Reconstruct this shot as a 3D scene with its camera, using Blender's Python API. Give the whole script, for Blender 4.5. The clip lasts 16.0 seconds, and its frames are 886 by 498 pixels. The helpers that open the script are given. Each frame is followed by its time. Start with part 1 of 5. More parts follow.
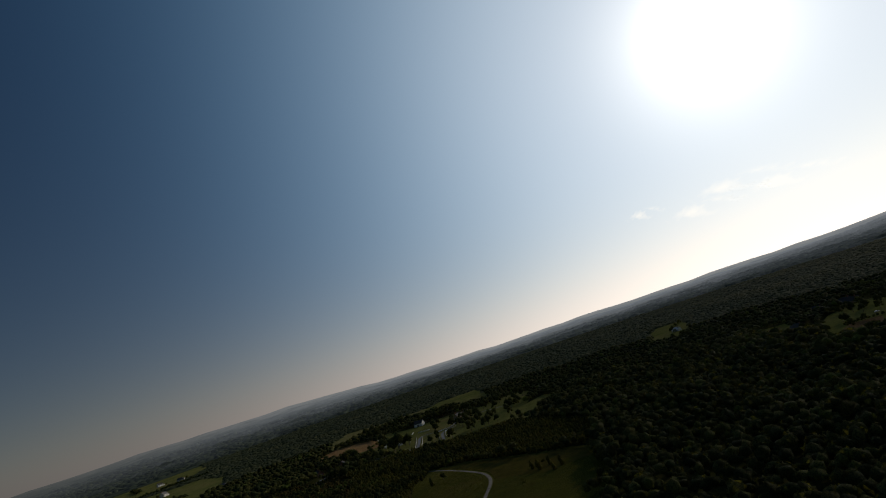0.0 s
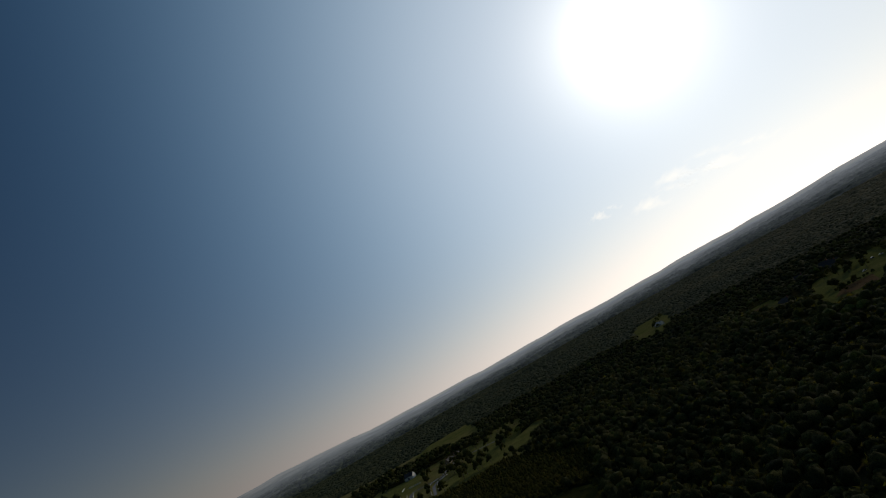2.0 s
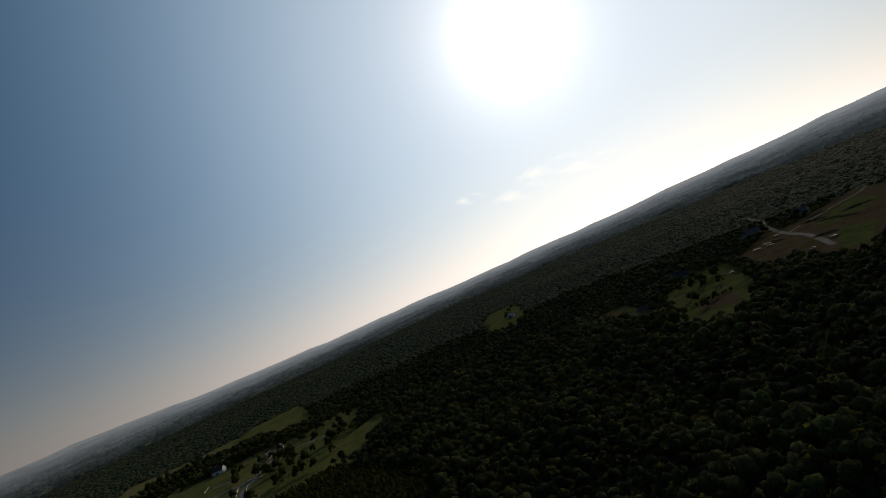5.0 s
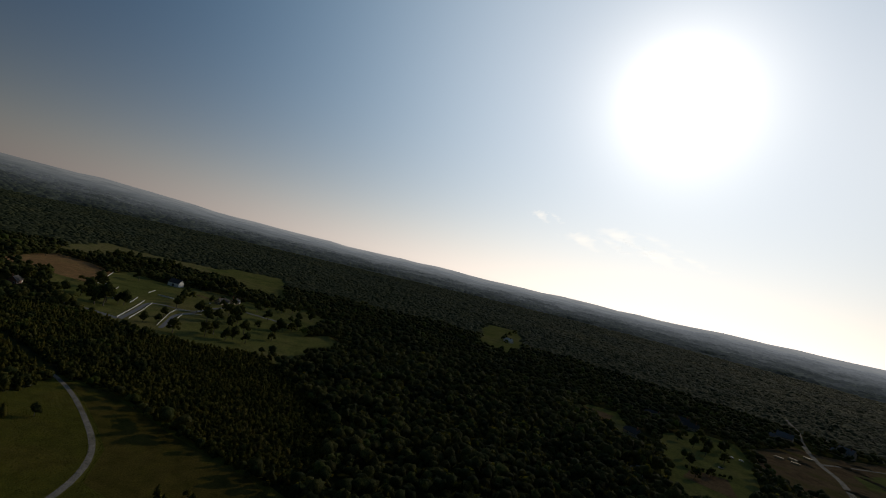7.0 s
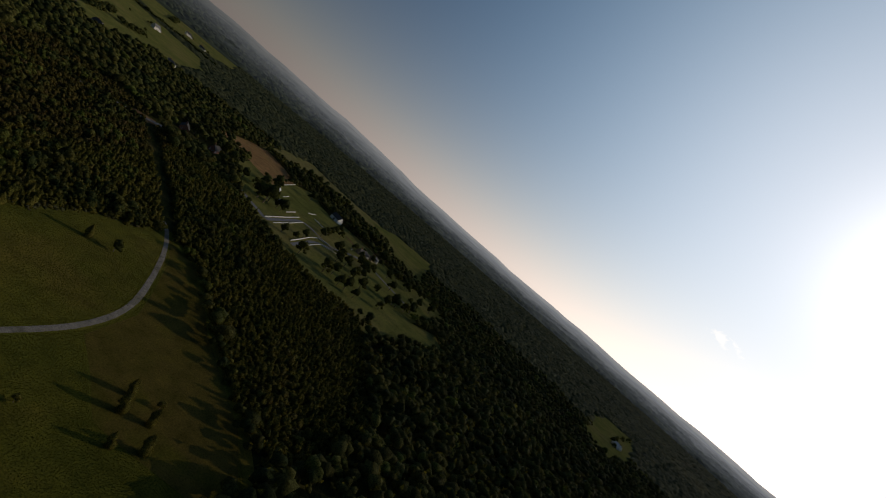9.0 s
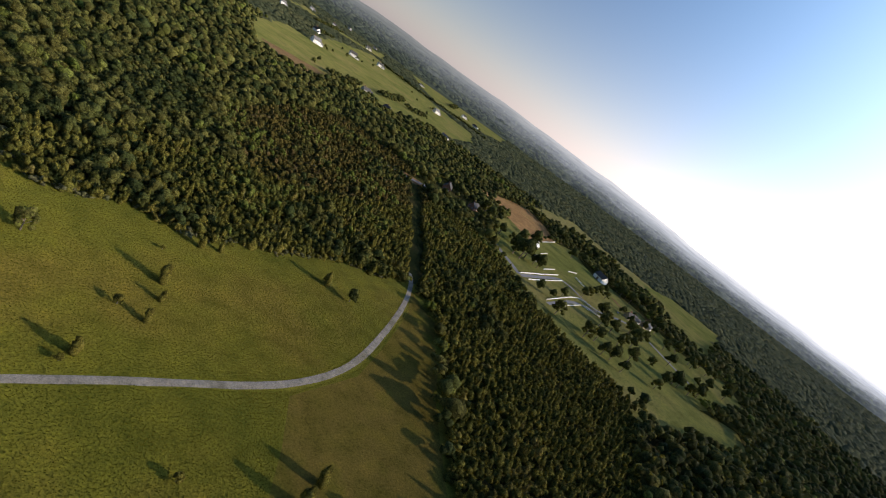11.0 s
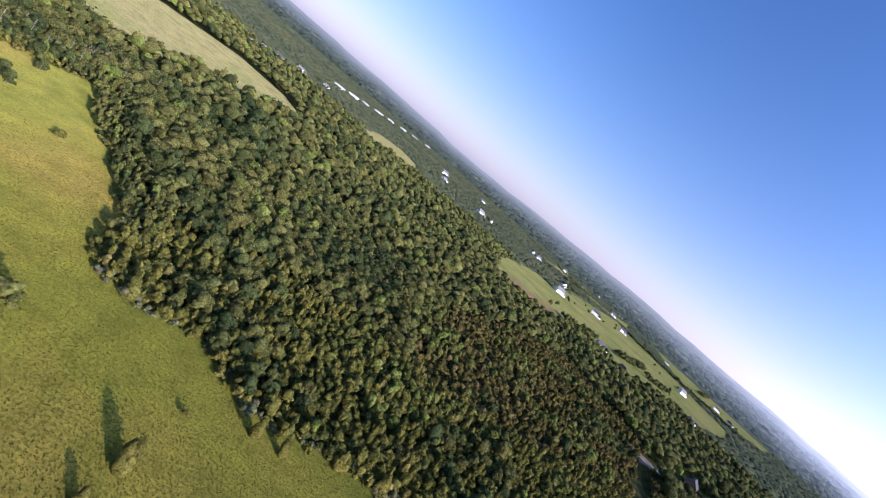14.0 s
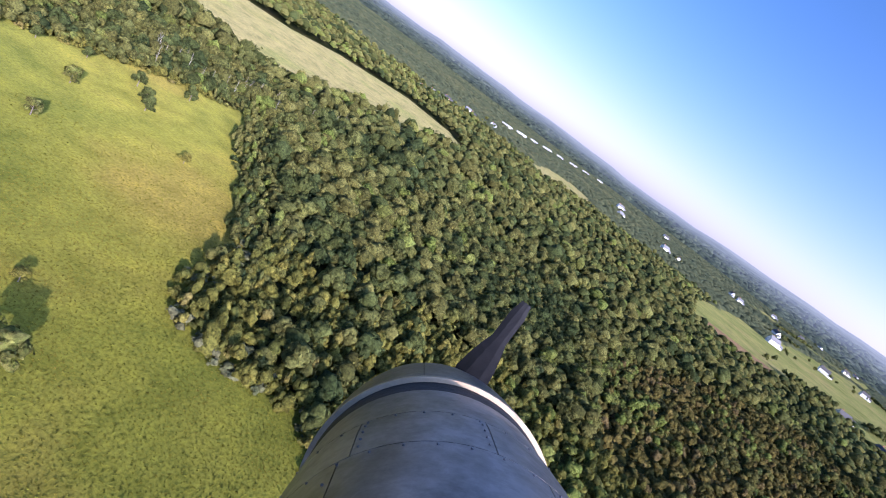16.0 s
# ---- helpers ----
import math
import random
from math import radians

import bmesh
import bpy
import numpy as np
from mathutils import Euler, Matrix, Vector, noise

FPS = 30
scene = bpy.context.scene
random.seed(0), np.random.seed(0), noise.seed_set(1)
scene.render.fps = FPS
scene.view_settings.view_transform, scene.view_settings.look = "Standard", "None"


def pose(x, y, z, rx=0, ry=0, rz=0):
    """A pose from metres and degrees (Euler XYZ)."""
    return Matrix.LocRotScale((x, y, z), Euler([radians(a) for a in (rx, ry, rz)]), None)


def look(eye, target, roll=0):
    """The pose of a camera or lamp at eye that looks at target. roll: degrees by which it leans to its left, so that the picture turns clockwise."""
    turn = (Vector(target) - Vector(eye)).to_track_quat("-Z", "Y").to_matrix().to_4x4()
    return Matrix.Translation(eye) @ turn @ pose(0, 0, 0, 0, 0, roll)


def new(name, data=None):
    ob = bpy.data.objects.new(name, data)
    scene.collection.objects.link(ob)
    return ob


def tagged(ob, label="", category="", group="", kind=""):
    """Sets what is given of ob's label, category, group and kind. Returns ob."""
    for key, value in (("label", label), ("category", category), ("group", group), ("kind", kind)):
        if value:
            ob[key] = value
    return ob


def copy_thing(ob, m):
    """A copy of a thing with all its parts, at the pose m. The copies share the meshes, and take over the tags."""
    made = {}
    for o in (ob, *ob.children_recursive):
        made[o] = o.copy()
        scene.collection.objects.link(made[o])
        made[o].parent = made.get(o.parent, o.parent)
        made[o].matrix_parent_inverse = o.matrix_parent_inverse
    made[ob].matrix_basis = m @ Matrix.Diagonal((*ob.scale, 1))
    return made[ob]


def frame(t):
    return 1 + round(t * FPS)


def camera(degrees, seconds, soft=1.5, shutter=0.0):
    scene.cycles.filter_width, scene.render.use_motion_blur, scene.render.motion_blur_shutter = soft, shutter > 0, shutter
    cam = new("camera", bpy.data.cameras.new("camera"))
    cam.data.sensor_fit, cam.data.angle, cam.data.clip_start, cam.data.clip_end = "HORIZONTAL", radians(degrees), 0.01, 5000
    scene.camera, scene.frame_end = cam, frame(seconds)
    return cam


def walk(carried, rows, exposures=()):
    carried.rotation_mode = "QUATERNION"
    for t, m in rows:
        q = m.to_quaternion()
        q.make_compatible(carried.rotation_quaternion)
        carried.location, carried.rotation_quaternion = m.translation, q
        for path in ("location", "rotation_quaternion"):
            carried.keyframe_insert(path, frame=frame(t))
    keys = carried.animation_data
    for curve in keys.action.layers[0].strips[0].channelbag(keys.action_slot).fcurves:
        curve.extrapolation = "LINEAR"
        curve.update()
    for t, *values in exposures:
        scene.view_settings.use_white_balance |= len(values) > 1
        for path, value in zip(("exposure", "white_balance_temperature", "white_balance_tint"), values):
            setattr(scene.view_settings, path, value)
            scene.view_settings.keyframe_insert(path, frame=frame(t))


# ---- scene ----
# ---- camera and its way ----
cam = camera(81.35, 16.0, soft=1.0)


def flown(t, x, y, z, heading, pitch, lean):
    """A row of the way: place, heading clockwise from +Y, pitch upward and lean to the left, in degrees."""
    h, p = radians(heading), radians(pitch)
    way = Vector((math.sin(h) * math.cos(p), math.cos(h) * math.cos(p), math.sin(p)))
    return t, look((x, y, z), Vector((x, y, z)) + way * 50, lean)


PATH = [
    (0.0, 56.4, -17.6, 93.5, 85.81, 11.62, -18.58),
    (0.5, 70.1, -21.2, 94.2, 87.18, 13.66, -24.23),
    (1.0, 84.1, -24.4, 95.1, 88.08, 12.70, -24.08),
    (1.5, 98.7, -27.2, 96.2, 87.66, 11.09, -21.29),
    (2.0, 113.8, -30.0, 97.7, 90.39, 13.33, -29.24),
    (2.5, 129.5, -32.3, 99.9, 94.56, 16.73, -35.51),
    (3.0, 145.7, -34.0, 102.5, 95.17, 12.01, -32.59),
    (3.5, 162.1, -35.7, 105.1, 95.41, 8.18, -31.81),
    (4.0, 178.0, -37.8, 107.2, 97.38, 5.19, -31.85),
    (4.5, 193.0, -40.2, 108.6, 100.03, 4.21, -30.27),
    (4.7, 198.8, -41.2, 109.1, 101.43, 4.10, -28.45),
    (6.8, 246.3, -53.2, 112.0, 98.98, 1.69, 13.21),
    (7.0, 251.1, -55.4, 112.3, 97.54, 1.68, 13.54),
    (7.5, 263.4, -61.0, 112.8, 93.15, 1.78, 11.37),
    (8.0, 277.1, -66.2, 112.8, 90.23, 0.74, 12.34),
    (8.5, 293.1, -70.3, 112.2, 85.59, -1.01, 21.37),
    (9.0, 309.2, -72.8, 111.7, 79.98, -3.53, 40.55),
    (9.5, 325.1, -74.3, 111.3, 72.50, -7.60, 44.19),
    (11.8, 390.4, -40.9, 88.0, 42.69, -14.47, 30.75),
    (12.0, 395.2, -38.3, 86.2, 40.34, -13.28, 29.76),
    (12.5, 406.8, -31.9, 81.4, 33.18, -9.93, 26.23),
    (13.0, 417.4, -22.2, 76.9, 25.56, -5.86, 32.85),
    (13.5, 426.7, -9.9, 74.3, 19.26, -6.72, 38.34),
    (14.0, 433.5, 1.7, 72.8, 15.14, -9.20, 41.30),
    (14.5, 438.4, 12.6, 71.8, 10.32, -12.14, 40.73),
    (15.0, 440.9, 23.4, 70.8, 5.84, -15.51, 37.34),
    (15.5, 441.7, 34.9, 67.4, 1.46, -17.60, 37.32),
    (16.0, 441.7, 45.8, 61.8, -2.68, -17.56, 36.66),
]
EXPOSURES = [(0.0, -2.35, 7600, 11), (4.7, -2.35, 7500, 11), (7.0, -2.35, 7700, 12), (8.5, -2.3, 7900, 14), (9.7, -1.55, 8000, 17),
             (11.8, 0.36, 7000, 22), (12.5, 0.46, 6500, 26), (14.0, 0.56, 5950, 32), (16.0, 0.86, 5750, 35)]
walk(cam, [flown(*row) for row in PATH], EXPOSURES)

# ---- world and sun ----
SUN_AZ, SUN_EL = 143.0, 21.5          # clockwise from +Y, above the horizon
SUN_WAY = Vector((math.sin(radians(SUN_AZ)) * math.cos(radians(SUN_EL)),
                  math.cos(radians(SUN_AZ)) * math.cos(radians(SUN_EL)), math.sin(radians(SUN_EL))))
GLARE_AZ = 119.0                      # bearing of the drawn sun disc and hazy glare, 24 degrees off the lamp
GLARE_WAY = Vector((math.sin(radians(GLARE_AZ)) * math.cos(radians(SUN_EL)),
                    math.cos(radians(GLARE_AZ)) * math.cos(radians(SUN_EL)), math.sin(radians(SUN_EL))))

world = bpy.data.worlds.new("world")
scene.world = world
world.use_nodes = True
wn, wl = world.node_tree.nodes, world.node_tree.links
wn.clear()
sky = wn.new("ShaderNodeTexSky")
sky.sky_type = "NISHITA"
sky.sun_disc = False
sky.sun_elevation, sky.sun_rotation = radians(SUN_EL), radians(SUN_AZ)
sky.air_density, sky.dust_density, sky.ozone_density, sky.altitude = 1.0, 0.5, 3.0, 100
back = wn.new("ShaderNodeBackground")
back.inputs["Strength"].default_value = 0.115
# pale summer haze takes the colour out of the sky near the horizon
coord = wn.new("ShaderNodeTexCoord")
axes = wn.new("ShaderNodeSeparateXYZ")
wl.new(coord.outputs["Generated"], axes.inputs[0])
up = wn.new("ShaderNodeMath")
up.operation = "MAXIMUM"
up.inputs[1].default_value = 0.0
wl.new(axes.outputs["Z"], up.inputs[0])
low = up
for kind, value in (("DIVIDE", -0.085), ("EXPONENT", None), ("MULTIPLY", 0.94)):
    nd = wn.new("ShaderNodeMath")
    nd.operation = kind
    if value is not None:
        nd.inputs[1].default_value = value
    wl.new(low.outputs[0], nd.inputs[0])
    low = nd
grey = wn.new("ShaderNodeRGBToBW")
wl.new(sky.outputs[0], grey.inputs[0])
pale = wn.new("ShaderNodeMix")
pale.data_type, pale.blend_type = "RGBA", "MULTIPLY"
pale.inputs[0].default_value = 1.0
pale.inputs[7].default_value = (0.62, 0.64, 0.78, 1)
wl.new(grey.outputs[0], pale.inputs[6])
hazy = wn.new("ShaderNodeMix")
hazy.data_type = "RGBA"
wl.new(low.outputs[0], hazy.inputs[0])
deep = wn.new("ShaderNodeHueSaturation")
deep.inputs["Saturation"].default_value = 1.24
deep.inputs["Hue"].default_value = 0.505
deep.inputs["Value"].default_value = 0.92
wl.new(sky.outputs[0], deep.inputs["Color"])
wl.new(deep.outputs[0], hazy.inputs[6])
wl.new(pale.outputs[2], hazy.inputs[7])
wl.new(hazy.outputs[2], back.inputs["Color"])
# the dazzling disc of the sun with the bright air round it
dot = wn.new("ShaderNodeVectorMath")
dot.operation = "DOT_PRODUCT"
dot.inputs[1].default_value = GLARE_WAY
wl.new(coord.outputs["Generated"], dot.inputs[0])
angle = wn.new("ShaderNodeMath")
angle.operation = "ARCCOSINE"
angle.use_clamp = False
wl.new(dot.outputs["Value"], angle.inputs[0])
def bell(width, power):
    """A bell round the middle of the glare, so wide (in radians) and so bright."""
    last = angle
    for kind, value in (("DIVIDE", width), ("POWER", 2.0), ("MULTIPLY", -1.0), ("EXPONENT", None), ("MULTIPLY", power)):
        nd = wn.new("ShaderNodeMath")
        nd.operation = kind
        if value is not None:
            nd.inputs[1].default_value = value
        wl.new(last.outputs[0], nd.inputs[0])
        last = nd
    return last


# the air scatters blue light wider than red
wide = wn.new("ShaderNodeCombineXYZ")
for k, (width, power) in enumerate(((0.485, 2.85), (0.54, 3.2), (0.59, 3.65))):
    wl.new(bell(width, power).outputs[0], wide.inputs[k])
# and a faint veil of it reaches across half the sky
veil = wn.new("ShaderNodeCombineXYZ")
for k, (width, power) in enumerate(((0.13, 2.6), (0.13, 2.6), (0.13, 2.5))):
    wl.new(bell(width, power).outputs[0], veil.inputs[k])
broad = wn.new("ShaderNodeCombineXYZ")
for k, (width, power) in enumerate(((0.70, 0.02), (0.76, 0.22), (0.80, 0.52))):
    wl.new(bell(width, power).outputs[0], broad.inputs[k])
veils = wn.new("ShaderNodeVectorMath")
wl.new(veil.outputs[0], veils.inputs[0])
wl.new(broad.outputs[0], veils.inputs[1])
airs = wn.new("ShaderNodeVectorMath")
wl.new(veils.outputs[0], airs.inputs[0])
wl.new(wide.outputs[0], airs.inputs[1])
air = wn.new("ShaderNodeBackground")
wl.new(airs.outputs[0], air.inputs["Color"])
core = wn.new("ShaderNodeBackground")
core.inputs["Color"].default_value = (1.0, 0.99, 0.97, 1)
wl.new(bell(0.05, 18.0).outputs[0], core.inputs["Strength"])
# the thick hazy air low over the horizon shines far round the sun, warm and pale
shine = wn.new("ShaderNodeMath")
shine.operation = "MULTIPLY"
wl.new(bell(0.80, 3.2).outputs[0], shine.inputs[0])
wl.new(low.outputs[0], shine.inputs[1])
mist = wn.new("ShaderNodeBackground")
mist.inputs["Color"].default_value = (1.26, 0.88, 0.50, 1)
wl.new(shine.outputs[0], mist.inputs["Strength"])
# and the thinner air above it, paler and bluer
thin = up
for kind, value in (("DIVIDE", -0.30), ("EXPONENT", None)):
    nd = wn.new("ShaderNodeMath")
    nd.operation = kind
    if value is not None:
        nd.inputs[1].default_value = value
    wl.new(thin.outputs[0], nd.inputs[0])
    thin = nd
pales = wn.new("ShaderNodeMath")
pales.operation = "MULTIPLY"
wl.new(bell(0.98, 1.0).outputs[0], pales.inputs[0])
wl.new(thin.outputs[0], pales.inputs[1])
upper = wn.new("ShaderNodeBackground")
upper.inputs["Color"].default_value = (0.70, 0.92, 1.12, 1)
wl.new(pales.outputs[0], upper.inputs["Strength"])
hazes = wn.new("ShaderNodeAddShader")
wl.new(mist.outputs[0], hazes.inputs[0])
wl.new(upper.outputs[0], hazes.inputs[1])
lit = wn.new("ShaderNodeAddShader")
wl.new(hazes.outputs[0], lit.inputs[0])
wl.new(core.outputs[0], lit.inputs[1])
glare = wn.new("ShaderNodeAddShader")
wl.new(air.outputs[0], glare.inputs[0])
wl.new(lit.outputs[0], glare.inputs[1])
both = wn.new("ShaderNodeAddShader")
wl.new(back.outputs[0], both.inputs[0])
wl.new(glare.outputs[0], both.inputs[1])
wout = wn.new("ShaderNodeOutputWorld")
wl.new(both.outputs[0], wout.inputs["Surface"])

sun = new("sun", bpy.data.lights.new("sun", "SUN"))
sun.data.energy, sun.data.angle, sun.data.color = 5.0, radians(0.6), (1.0, 0.93, 0.80)
sun.matrix_world = look(SUN_WAY * 3000, (0, 0, 0))


# ---- materials ----
def material(name):
    m = bpy.data.materials.new(name)
    m.use_nodes = True
    n, l = m.node_tree.nodes, m.node_tree.links
    return m, n, l, n["Principled BSDF"]


def ramp(n, stops):
    r = n.new("ShaderNodeValToRGB")
    while len(r.color_ramp.elements) < len(stops):
        r.color_ramp.elements.new(0.5)
    for e, (at, col) in zip(r.color_ramp.elements, stops):
        e.position, e.color = at, (*col, 1)
    return r


def noise_tex(n, l, scale, detail=4.0, rough=0.6, kind="Object"):
    c = n.new("ShaderNodeTexCoord")
    t = n.new("ShaderNodeTexNoise")
    t.inputs["Scale"].default_value, t.inputs["Detail"].default_value, t.inputs["Roughness"].default_value = scale, detail, rough
    l.new(c.outputs[kind], t.inputs["Vector"])
    return t


def mixed(n, l, a, b, fac, blend="MIX"):
    m = n.new("ShaderNodeMix")
    m.data_type, m.blend_type = "RGBA", blend
    for sock, v in ((m.inputs[0], fac), (m.inputs[6], a), (m.inputs[7], b)):
        if hasattr(v, "is_output"):
            l.new(v, sock)
        elif isinstance(v, tuple):
            sock.default_value = (*v, 1)
        else:
            sock.default_value = v
    return m.outputs[2]


def foliage(name, stops, sheen=0.04, vary=0.39, clump=1.4, shaggy=1.0, glow=0.12, relief=0.6, grainy=1.0):
    """Leaves: each tree takes its own tone, each spray of leaves a shade of it, and a little light comes through."""
    m, n, l, b = material(name)
    at = n.new("ShaderNodeAttribute")
    at.attribute_name = "tint"
    r = ramp(n, stops)
    l.new(at.outputs["Fac"], r.inputs[0])
    geo = n.new("ShaderNodeNewGeometry")
    mr = n.new("ShaderNodeMapRange")
    mr.inputs["To Min"].default_value, mr.inputs["To Max"].default_value = 1.0 - vary, 1.0 + vary
    l.new(geo.outputs["Random Per Island"], mr.inputs["Value"])
    hsv = n.new("ShaderNodeHueSaturation")
    l.new(r.outputs[0], hsv.inputs["Color"])
    l.new(mr.outputs[0], hsv.inputs["Value"])
    grain = noise_tex(n, l, clump, 3.0)
    g2 = ramp(n, ((0.34, (1 - 0.5 * grainy, 1 - 0.48 * grainy, 1 - 0.5 * grainy)), (0.66, (1 + 0.24 * grainy, 1 + 0.22 * grainy, 1 + 0.1 * grainy))))
    l.new(grain.outputs["Fac"], g2.inputs[0])
    col = mixed(n, l, hsv.outputs[0], g2.outputs[0], 1.0, "MULTIPLY")
    l.new(col, b.inputs["Base Color"])
    b.inputs["Roughness"].default_value = 0.9
    b.inputs["Diffuse Roughness"].default_value = shaggy
    b.inputs["Specular IOR Level"].default_value = sheen
    leafy = noise_tex(n, l, clump * 2.2, 4.0, 0.75)
    bp = n.new("ShaderNodeBump")
    bp.inputs["Strength"].default_value, bp.inputs["Distance"].default_value = relief, 0.9 / clump
    l.new(leafy.outputs["Fac"], bp.inputs["Height"])
    l.new(bp.outputs[0], b.inputs["Normal"])
    tr = n.new("ShaderNodeBsdfTranslucent")
    l.new(mixed(n, l, col, (1.3, 1.16, 0.6), 1.0, "MULTIPLY"), tr.inputs["Color"])
    mx = n.new("ShaderNodeMixShader")
    mx.inputs[0].default_value = glow
    l.new(b.outputs[0], mx.inputs[1])
    l.new(tr.outputs[0], mx.inputs[2])
    l.new(mx.outputs[0], n["Material Output"].inputs["Surface"])
    return m


def field(name, cols, big=0.02, mid=0.12, fine=1.1, bump=0.35, streak=0.0, shaggy=0.0, bloom=0.0):
    """Grass, crop or bare earth: three colours in drifts and patches, with fine grain and relief."""
    m, n, l, b = material(name)
    a = noise_tex(n, l, big, 4.0, 0.55)
    ra = ramp(n, ((0.34, cols[0]), (0.5, cols[1]), (0.66, cols[2])))
    l.new(a.outputs["Fac"], ra.inputs[0])
    c = noise_tex(n, l, mid, 5.0, 0.65)
    rc = ramp(n, ((0.3, (0.62, 0.66, 0.6)), (0.5, (1, 1, 1)), (0.7, (1.3, 1.24, 1.1))))
    l.new(c.outputs["Fac"], rc.inputs[0])
    f = noise_tex(n, l, fine, 4.0, 0.75)
    rf = ramp(n, ((0.32, (0.5, 0.52, 0.5)), (0.5, (1, 1, 1)), (0.68, (1.45, 1.4, 1.25))))
    l.new(f.outputs["Fac"], rf.inputs[0])
    col = mixed(n, l, ra.outputs[0], rc.outputs[0], 0.85, "MULTIPLY")
    col = mixed(n, l, col, rf.outputs[0], 0.75, "MULTIPLY")
    if streak:
        w = n.new("ShaderNodeTexWave")
        w.inputs["Scale"].default_value, w.inputs["Distortion"].default_value, w.inputs["Detail"].default_value = streak, 2.0, 3.0
        tc = n.new("ShaderNodeTexCoord")
        l.new(tc.outputs["Object"], w.inputs["Vector"])
        rw = ramp(n, ((0.2, (0.82, 0.8, 0.78)), (0.8, (1.12, 1.1, 1.06))))
        l.new(w.outputs["Fac"], rw.inputs[0])
        col = mixed(n, l, col, rw.outputs[0], 0.8, "MULTIPLY")
    l.new(col, b.inputs["Base Color"])
    b.inputs["Roughness"].default_value = 0.9
    b.inputs["Diffuse Roughness"].default_value = shaggy
    b.inputs["Specular IOR Level"].default_value = 0.0
    # seed heads that catch the light
    b.inputs["Sheen Weight"].default_value, b.inputs["Sheen Roughness"].default_value = bloom, 0.45
    b.inputs["Sheen Tint"].default_value = (0.86, 0.84, 0.55, 1)
    bp = n.new("ShaderNodeBump")
    bp.inputs["Strength"].default_value, bp.inputs["Distance"].default_value = bump, 0.5
    l.new(f.outputs["Fac"], bp.inputs["Height"])
    l.new(bp.outputs[0], b.inputs["Normal"])
    return m


def plain(name, col, rough=0.6, metal=0.0, grain=1.0, vary=0.25, bump=0.1, spec=0.4):
    m, n, l, b = material(name)
    t = noise_tex(n, l, grain, 5.0, 0.65)
    r = ramp(n, ((0.3, tuple(c * (1 - vary) for c in col)), (0.7, tuple(min(1, c * (1 + vary * 0.6)) for c in col))))
    l.new(t.outputs["Fac"], r.inputs[0])
    l.new(r.outputs[0], b.inputs["Base Color"])
    b.inputs["Roughness"].default_value, b.inputs["Metallic"].default_value = rough, metal
    b.inputs["Specular IOR Level"].default_value = spec
    bp = n.new("ShaderNodeBump")
    bp.inputs["Strength"].default_value, bp.inputs["Distance"].default_value = bump, 0.05
    l.new(t.outputs["Fac"], bp.inputs["Height"])
    l.new(bp.outputs[0], b.inputs["Normal"])
    return m


LEAF_WOOD = foliage("broadleaf", ((0.0, (0.048, 0.066, 0.025)), (0.25, (0.080, 0.096, 0.031)), (0.5, (0.119, 0.119, 0.038)), (0.75, (0.144, 0.138, 0.043)), (0.9, (0.134, 0.172, 0.039)), (1.0, (0.152, 0.154, 0.048))), vary=0.40, clump=1.5, glow=0.28, relief=0.8, grainy=1.2)
LEAF_YOUNG = foliage("young_growth", ((0.0, (0.084, 0.092, 0.025)), (0.4, (0.148, 0.142, 0.034)), (0.75, (0.194, 0.174, 0.042)), (1.0, (0.200, 0.168, 0.057))), vary=0.36, clump=1.6, glow=0.28, relief=0.8, grainy=1.2)
LEAF_SCRUB = foliage("scrub_leaves", ((0.0, (0.074, 0.073, 0.023)), (0.4, (0.124, 0.108, 0.031)), (0.75, (0.162, 0.128, 0.039)), (1.0, (0.176, 0.130, 0.056))), vary=0.28, clump=1.2, glow=0.28, relief=0.8)
# far leaves carry a greyer, bluer tint that stands in for haze
LEAF_FAR_HAZED = foliage("far_leaves_hazed", ((0.0, (0.054, 0.068, 0.038)), (0.5, (0.080, 0.092, 0.046)), (1.0, (0.112, 0.114, 0.052))), vary=0.10, clump=0.10, shaggy=0.4, glow=0.28, relief=0.2, grainy=0.4)
LEAF_SILVER = foliage("silver_leaves", ((0.0, (0.086, 0.095, 0.045)), (0.5, (0.124, 0.126, 0.064)), (1.0, (0.165, 0.156, 0.086))), vary=0.25)
BARK = plain("bark", (0.20, 0.16, 0.12), 0.9, grain=6, vary=0.5, bump=0.6)
PALE_BARK = plain("pale_bark", (0.27, 0.24, 0.19), 0.9, grain=4, vary=0.35)
FLOOR = field("forest_floor", ((0.024, 0.029, 0.011), (0.036, 0.040, 0.014), (0.048, 0.042, 0.019)), 0.03, 0.2, 0.9)
MEADOW = field("meadow_grass", ((0.090, 0.098, 0.014), (0.128, 0.124, 0.018), (0.152, 0.122, 0.023)), 0.022, 0.13, 1.3, 0.5, shaggy=1.0, bloom=0.05)
BROWN_GRASS = field("brown_grass", ((0.100, 0.086, 0.019), (0.128, 0.098, 0.026), (0.096, 0.096, 0.016)), 0.03, 0.13, 1.3, 0.5, shaggy=1.0)
PASTURE = field("pasture_grass", ((0.122, 0.134, 0.040), (0.156, 0.158, 0.050), (0.192, 0.170, 0.064)), 0.012, 0.06, 0.5, shaggy=0.6)
STRAW = field("dry_grass", ((0.180, 0.164, 0.062), (0.206, 0.180, 0.076), (0.164, 0.164, 0.056)), 0.02, 0.1, 0.6, shaggy=0.6)
TILLED = field("tilled_earth", ((0.215, 0.128, 0.062), (0.250, 0.150, 0.074), (0.225, 0.150, 0.070)), 0.02, 0.1, 0.8, streak=0.07)
